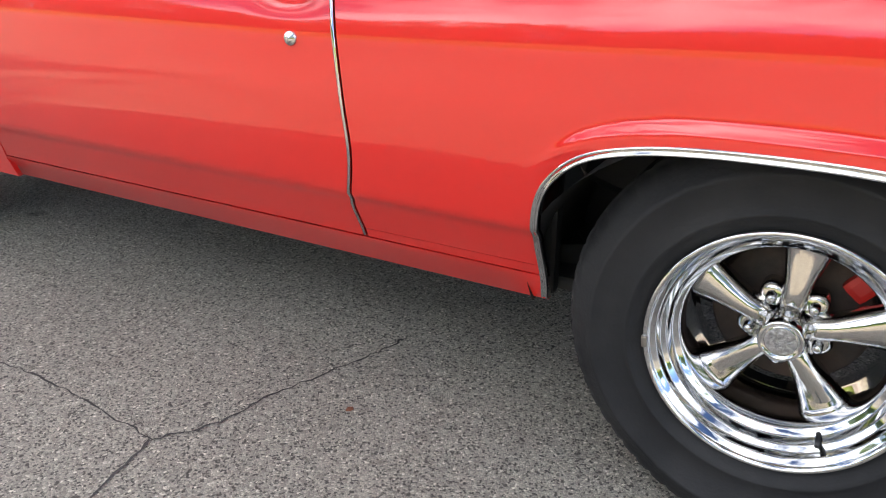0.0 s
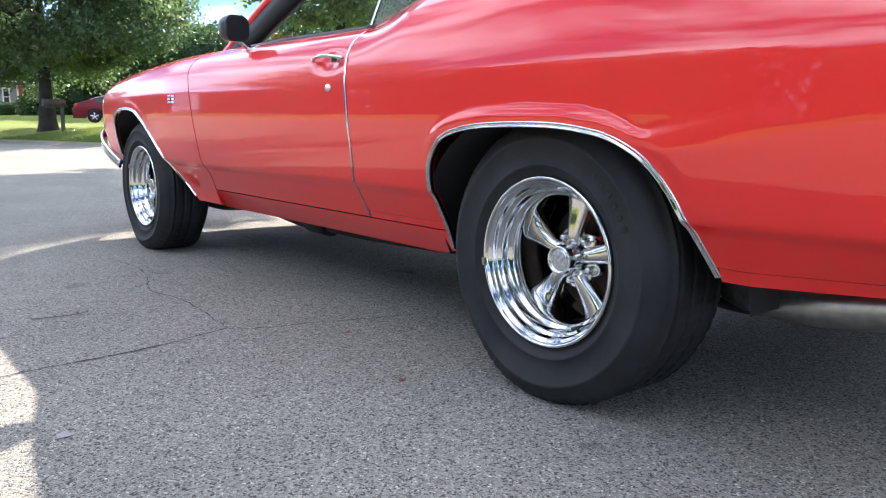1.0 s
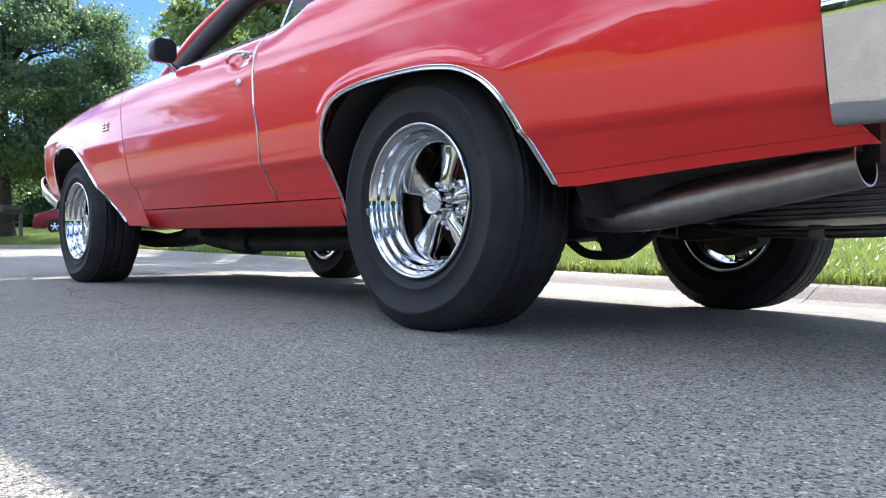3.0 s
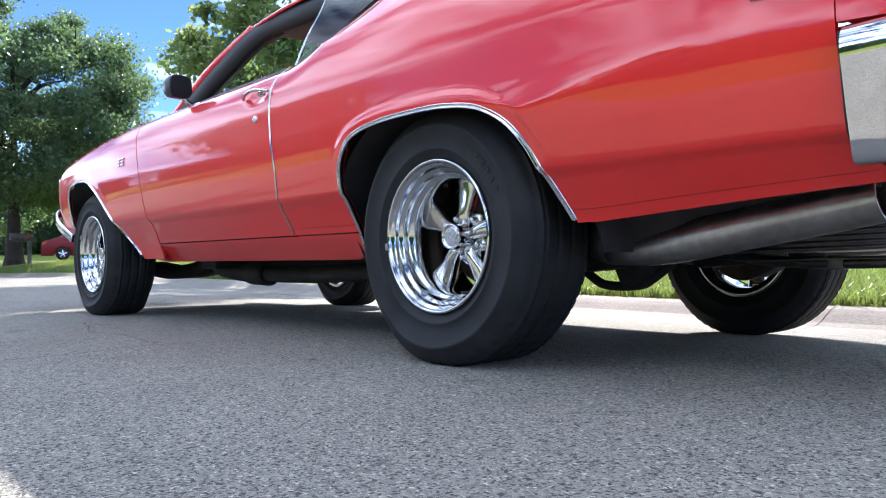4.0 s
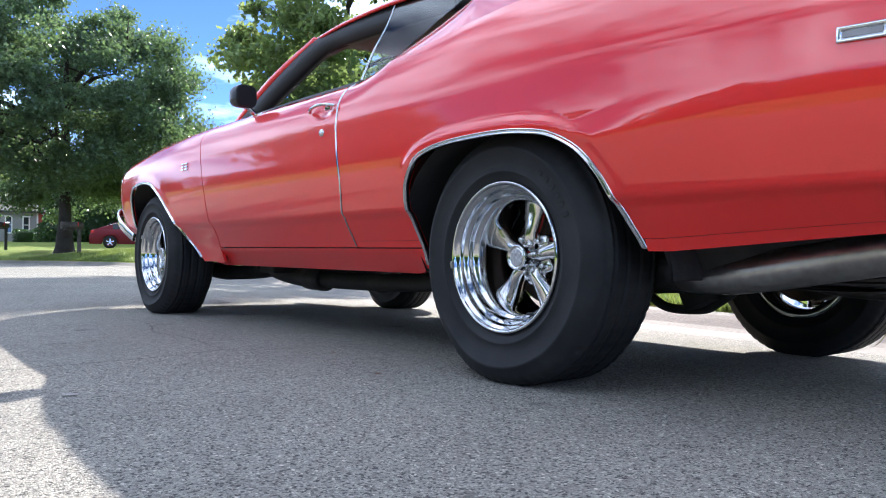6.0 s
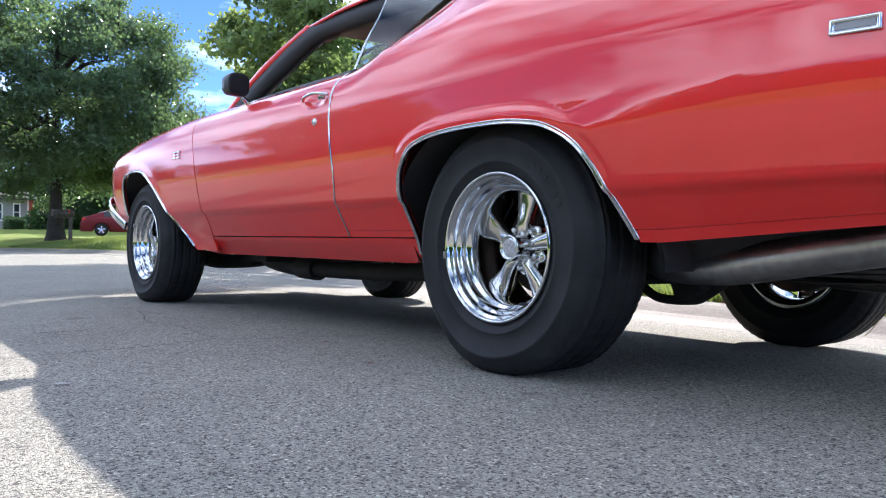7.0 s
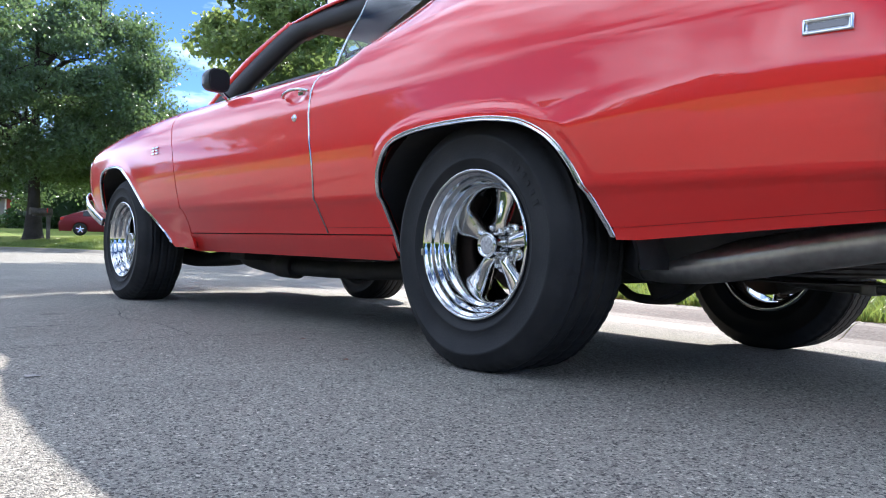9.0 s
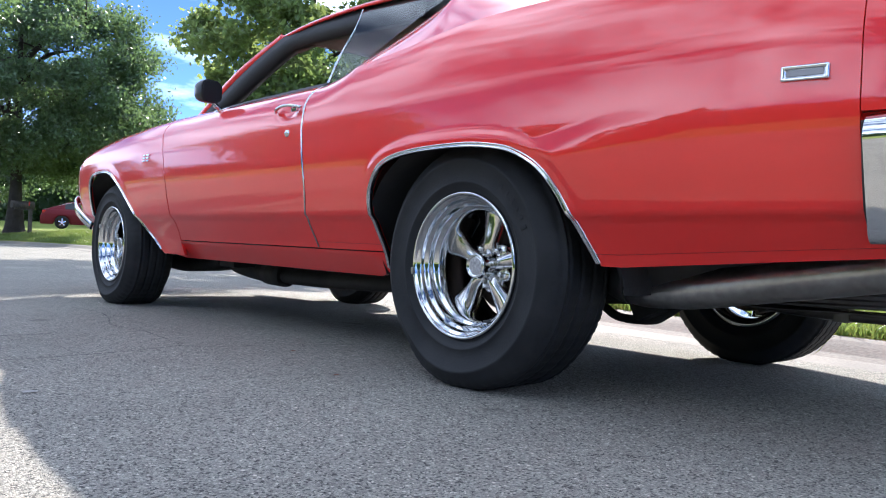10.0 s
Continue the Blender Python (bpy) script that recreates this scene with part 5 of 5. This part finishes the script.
for k, (x, y, s) in enumerate(((-60.3, 9.7, (1.3, 1.3, 1.0)), (-60.0, 12.6, (1.5, 1.5, 1.0)), (-60.6, 11.0, (0.9, 1.1, 0.5)))):
    hedge((x, y, lawn_height(x, y) - 0.03), s, 1500, 80 + k, "round clipped green bush in front of the house", "bush")
flag = thing("flag", "red flag hanging from a slanted pole", "flag", (-61.0, 11.4, lawn_height(-61, 11.4)))
part("pole", tube([(0, 0, 0), (0, 0, 1.3), (0.05, 0.05, 2.7)], 0.03, 8, "pole"), WHITE, flag)
part("cloth", grid([[(0.05 - 0.02 * j + 0.05 * math.sin(j * 1.3 + k * 0.7), 0.05 + 0.12 * j + 0.03 * math.sin(k), 2.6 - 0.15 * k - 0.05 * j) for j in range(9)] for k in range(9)]), FLAG_RED, flag, "red cloth")
def mailbox(x, y, turn, length, mat, label):
    """Arched box on an arm and a square post, with a lid and a flag."""
    m = thing("mailbox", label, "mailbox")
    m.matrix_basis = pose(x, y, lawn_height(x, y), 0, 0, turn)
    part("post", box((0.10, 0.10, 1.12), (0, 0, 0.5), 0.01, name="post"), mat, m)
    part("arm", box((length * 0.9, 0.09, 0.05), (-length * 0.3, 0, 0.80), 0.008, name="arm"), mat, m)
    arch = [(-0.10, -0.10), (0.10, -0.10), (0.10, 0.04), (0.07, 0.10), (0.0, 0.125), (-0.07, 0.10), (-0.10, 0.04)]
    part("box", sweep([(0.10 - length, 0, 0.93), (0.10, 0, 0.93)], arch, "box"), mat, m)
    part("lid", sweep([(0.095 - length, 0, 0.93), (0.075 - length, 0, 0.93)], [(a * 1.06, b * 1.06) for a, b in arch], "lid"), mat, m)
    part("signal", box((0.03, 0.012, 0.14), (-0.08, -0.11, 0.98), 0.003, name="signal"), CALIPER, m, "small red signal flag")


mailbox(-31.1, 3.85, 97.0, 0.48, BLACK_PLASTIC, "dark mailbox on a post by the kerb")
mailbox(-26.55, 5.32, 97.0, 0.66, POST_WOOD, "brown mailbox on a wooden post beside the maple")

# lawn trees and hedges across the street, which the paint mirrors
for k, (x, w, hh) in enumerate(((-40, 14, 3.6), (-27, 13, 3.2), (-14, 13, 3.8), (-1, 13, 3.0), (12, 13, 3.6), (26, 14, 3.2))):
    y = far_y(x) - 11.5 - (k % 2)
    hedge((x, y, lawn_height(x, y) - 0.1), (w, 2.4, hh), 6000, 240 + k, "tall dense dark green shrubs across the street", "shrub")
build_tree((15, -18.5, lawn_height(15, -18.5)), 12.5, 5.2, 0.3, 2.3, 9000, 0.30, LEAF_DARK, 23, "broad green tree on the lawn across the street")
build_tree((7, -16.5, lawn_height(7, -16.5)), 12.0, 5.0, 0.24, 2.3, 9000, 0.26, LEAF_DARK, 22, "broad green tree on the lawn across the street")
for k, (x, y) in enumerate(((13, 7.5), (20, 8.5), (29, 7.0), (40, 8.0))):
    build_tree((x, y, lawn_height(x, y)), 8.0 + 0.5 * k, 3.6, 0.24, 1.9, 6000, 0.30, LEAF_DARK, 90 + k, "broad green tree on the lawn behind the car")


def far_car():
    """Maroon saloon on a driveway beyond the lawn; its nose is at -x."""
    c = thing("saloon_car", "parked dark maroon saloon car with alloy wheels on a driveway", "car")
    c.matrix_basis = pose(-41.34, 11.8, lawn_height(-41.3, 11.8) + 0.012, 0, 0, -104.5)
    belt = [(-2.4, 0.60), (-2.3, 0.74), (-1.3, 0.90), (-0.9, 0.93), (1.3, 0.99), (2.1, 1.00), (2.34, 0.92), (2.4, 0.62)]
    roof_z = [(-1.15, 0.93), (-0.45, 1.30), (0.15, 1.42), (0.6, 1.43), (1.1, 1.36), (1.65, 1.17), (2.08, 1.01)]
    rows = []
    for i in range(49):
        x = -2.4 + 4.8 * i / 48
        zt = curve_at(belt, x)
        k = 0.9 * (1 - 0.16 * abs(x / 2.4) ** 4)
        low = 0.24
        for wx in (-1.45, 1.4):
            if abs(x - wx) < 0.37:
                low = max(low, 0.33 + math.sqrt(0.37 ** 2 - (x - wx) ** 2))
        sec = [(k * 0.96, low), (k, max(0.45, low + 0.01)), (k, max(0.70, low + 0.02)), (k * 0.94, zt - 0.04), (k * 0.86, zt)]
        rows.append([(x, -y, z) for y, z in sec] + [(x, 0, zt + 0.02)] + [(x, y, z) for y, z in sec[::-1]])
    part("body", grid(rows), MAROON, c)
    rows, sides = [], []
    for i in range(25):
        x = -1.15 + 3.23 * i / 24
        z, zb = curve_at(roof_z, x), curve_at(belt, x)
        t = (z - zb) / 0.47
        top = 0.77 - 0.21 * min(max(t, 0.0), 1.0)
        rows.append([(x, -0.77, zb - 0.01), (x, -top, z), (x, 0, z + 0.025), (x, top, z), (x, 0.77, zb - 0.01)])
        sides.append((x, z, zb, top))
    part("cabin", grid(rows), MAROON, c)
    for y0 in (-1, 1):
        for name, x0, x1 in (("front_window", -0.80, 0.30), ("rear_window", 0.38, 1.30)):
            win = []
            for x, z, zb, top in sides:
                if x0 <= x <= x1 and z - zb > 0.12:
                    h = z - zb
                    win.append([(x, y0 * (0.775 + (top - 0.77) * u), zb + h * u) for u in (0.08, 0.5, 0.84)])
            part(name, grid(win, flip=y0 > 0), DARK_PANE, c, "dark tinted side window")
        line = [(x, y0 * (0.778 + (top - 0.77) * 0.9), zb + (z - zb) * 0.9) for x, z, zb, top in sides if -0.9 <= x <= 1.65]
        part("window_trim", tube(line, 0.014, 6, "window_trim"), CHROME, c, "bright window trim")
        part("door_handle", box((0.16, 0.03, 0.03), (0.25, y0 * 0.885, 0.84), 0.008, name="door_handle"), CHROME, c)
        part("tail_lamp", box((0.26, 0.10, 0.14), (2.20, y0 * 0.72, 0.86), 0.03, 2, name="tail_lamp"), CALIPER, c, "red tail lamp")
    back = [[(x, y * top, z + 0.008 + 0.02 * (1 - abs(y))) for y in (-0.85, 0, 0.85)] for x, z, zb, top in sides if 1.15 <= x <= 1.95]
    part("back_window", grid(back), DARK_PANE, c, "dark rear window")
    for x in (-1.45, 1.4):
        for y0 in (-1, 1):
            hub = lathe([(0.0, 0.03), (0.05, 0.02), (0.06, 0.035), (0.19, 0.03), (0.205, 0.005), (0.215, 0.02), (0.215, 0.18), (0.0, 0.18)], 30, "wheel")
            hub.polygons.foreach_set("use_smooth", [False] * len(hub.polygons))
            w = part("wheel", hub, RUSTY, c, "alloy wheel with five spokes", at=pose(x, y0 * 0.90, 0.33, 0, 0, 0 if y0 < 0 else 180))
            part("tyre", lathe([(0.21, 0.0), (0.3, -0.01), (0.33, 0.02), (0.33, 0.2), (0.2, 0.2)], 24, "tyre"), RUBBER, w)
            for k in range(5):
                spoke = box((0.055, 0.02, 0.19), (0, 0.012, 0.105), 0.006, name="spoke")
                spoke.transform(pose(0, 0, 0, 0, 72 * k, 0))
                part("spoke", spoke, POLISHED, w)


far_car()
rows = []
for k in range(13):
    p = Vector((-42.4, 8.6)).lerp(Vector((-39.6, 22.0)), k / 12)
    rows.append([(p.x + o, p.y, lawn_height(p.x + o, p.y) + 0.012) for o in (-1.6, 0.0, 1.6)])
drive = grid(rows)
tagged(part("driveway", drive, CONCRETE), "pale concrete driveway across the lawn", "driveway", kind="structure")


# ---- grass ----
def grass(name, x0, x1, y0, y1, count, height, seed):
    r = np.random.RandomState(seed)
    n = count
    x = r.uniform(x0, x1, n)
    y = np.array([kerb_y(a) for a in x]) + y0 + (y1 - y0) * r.rand(n) ** 1.4
    z = np.array([lawn_height(a, b) for a, b in zip(x, y)]) - 0.005
    h = height * r.uniform(0.5, 1.3, n)
    a = r.uniform(0, 2 * math.pi, n)
    w = 0.0045 + 0.004 * r.rand(n)
    lean = r.normal(0, 0.45, (n, 2)) * h[:, None]
    p = np.stack([x, y, z], 1)
    d = np.stack([np.cos(a) * w, np.sin(a) * w, 0 * a], 1)
    tip = p + np.stack([lean[:, 0], lean[:, 1], h], 1)
    mid = p + np.stack([lean[:, 0] * 0.35, lean[:, 1] * 0.35, h * 0.6], 1)
    verts = np.stack([p - d, p + d, mid + d * 0.7, mid - d * 0.7, tip], 1).reshape(-1, 3)
    base = np.arange(n)[:, None] * 5
    faces = (base + np.array((0, 1, 2, 3))).tolist() + (base + np.array((3, 2, 4))).tolist()
    tagged(part(name, mesh_of(name, verts.tolist(), faces, False), BLADE), "short green grass along the kerb", "grass", kind="stuff")


grass("grass", -7.0, 3.5, 0.21, 4.5, 60000, 0.075, 5)
grass("grass", -26.5, -7.0, 0.21, 4.0, 50000, 0.09, 6)


# ---- cracks and stones on the road ----
def crack(points, width, seed):
    """A narrow ragged groove filled with dark grit, lying just proud of the asphalt."""
    rng = random.Random(seed)
    path = rounded([(x, y, 0) for x, y in points], 10)
    left, right = [], []
    for i, p in enumerate(path):
        d = (path[min(i + 1, len(path) - 1)] - path[max(i - 1, 0)]).normalized()
        s = Vector((-d.y, d.x, 0))
        o = s * rng.uniform(-0.006, 0.006)
        w = width * rng.uniform(0.25, 1.0)
        left.append(p + o + s * w / 2 + Vector((0, 0, 0.0022)))
        right.append(p + o - s * w / 2 + Vector((0, 0, 0.0022)))
    tagged(part("crack", grid([left, right], flip=True), CRACK), "thin dark ragged crack in the asphalt", "crack", group="cracks in the street", kind="structure")


crack([(-1.60, -0.74), (-1.59, -0.65), (-1.595, -0.56)], 0.017, 1)
crack([(-0.99, -0.98), (-1.01, -0.85), (-1.01, -0.71), (-1.03, -0.5), (-1.09, -0.265)], 0.010, 2)
crack([(-1.09, -0.265), (-1.35, -0.235), (-1.6, -0.23), (-1.83, -0.26), (-2.22, -0.16), (-2.55, -0.17)], 0.006, 3)
crack([(-1.09, -0.265), (-1.01, -0.15), (-0.98, -0.01), (-0.9, 0.2), (-0.86, 0.34)], 0.008, 4)


def spot(x, y, r, mat, name, label, seed, lift=0.003, bulge=0.003):
    rng = random.Random(seed)
    ringp = [(x + r * rng.uniform(0.6, 1.1) * math.cos(a * 0.45), y + r * rng.uniform(0.6, 1.1) * math.sin(a * 0.45), lift + rng.uniform(0, 0.25) * bulge) for a in range(14)]
    me = mesh_of(name, ringp + [(x, y, lift + bulge)], [(a, (a + 1) % 14, 14) for a in range(14)])
    tagged(part(name, me, mat), label, name.split("_")[-1], kind="structure" if mat is SPOT else "")


spot(-0.487, -0.904, 0.022, SPOT, "pale_spot", "small pale spot of dried paint on the asphalt", 1, 0.0025, 0.0004)
spot(-0.321, -0.117, 0.011, DRY_LEAF, "dry_leaf", "tiny brown dry leaf lying on the asphalt", 2)
spot(-0.80, 0.02, 0.010, DRY_LEAF, "dry_leaf", "tiny brown dry leaf lying on the asphalt", 3)
spot(-4.9, -0.75, 0.05, DRY_LEAF, "dry_leaf", "brown dry leaf lying on the sunlit asphalt", 4)
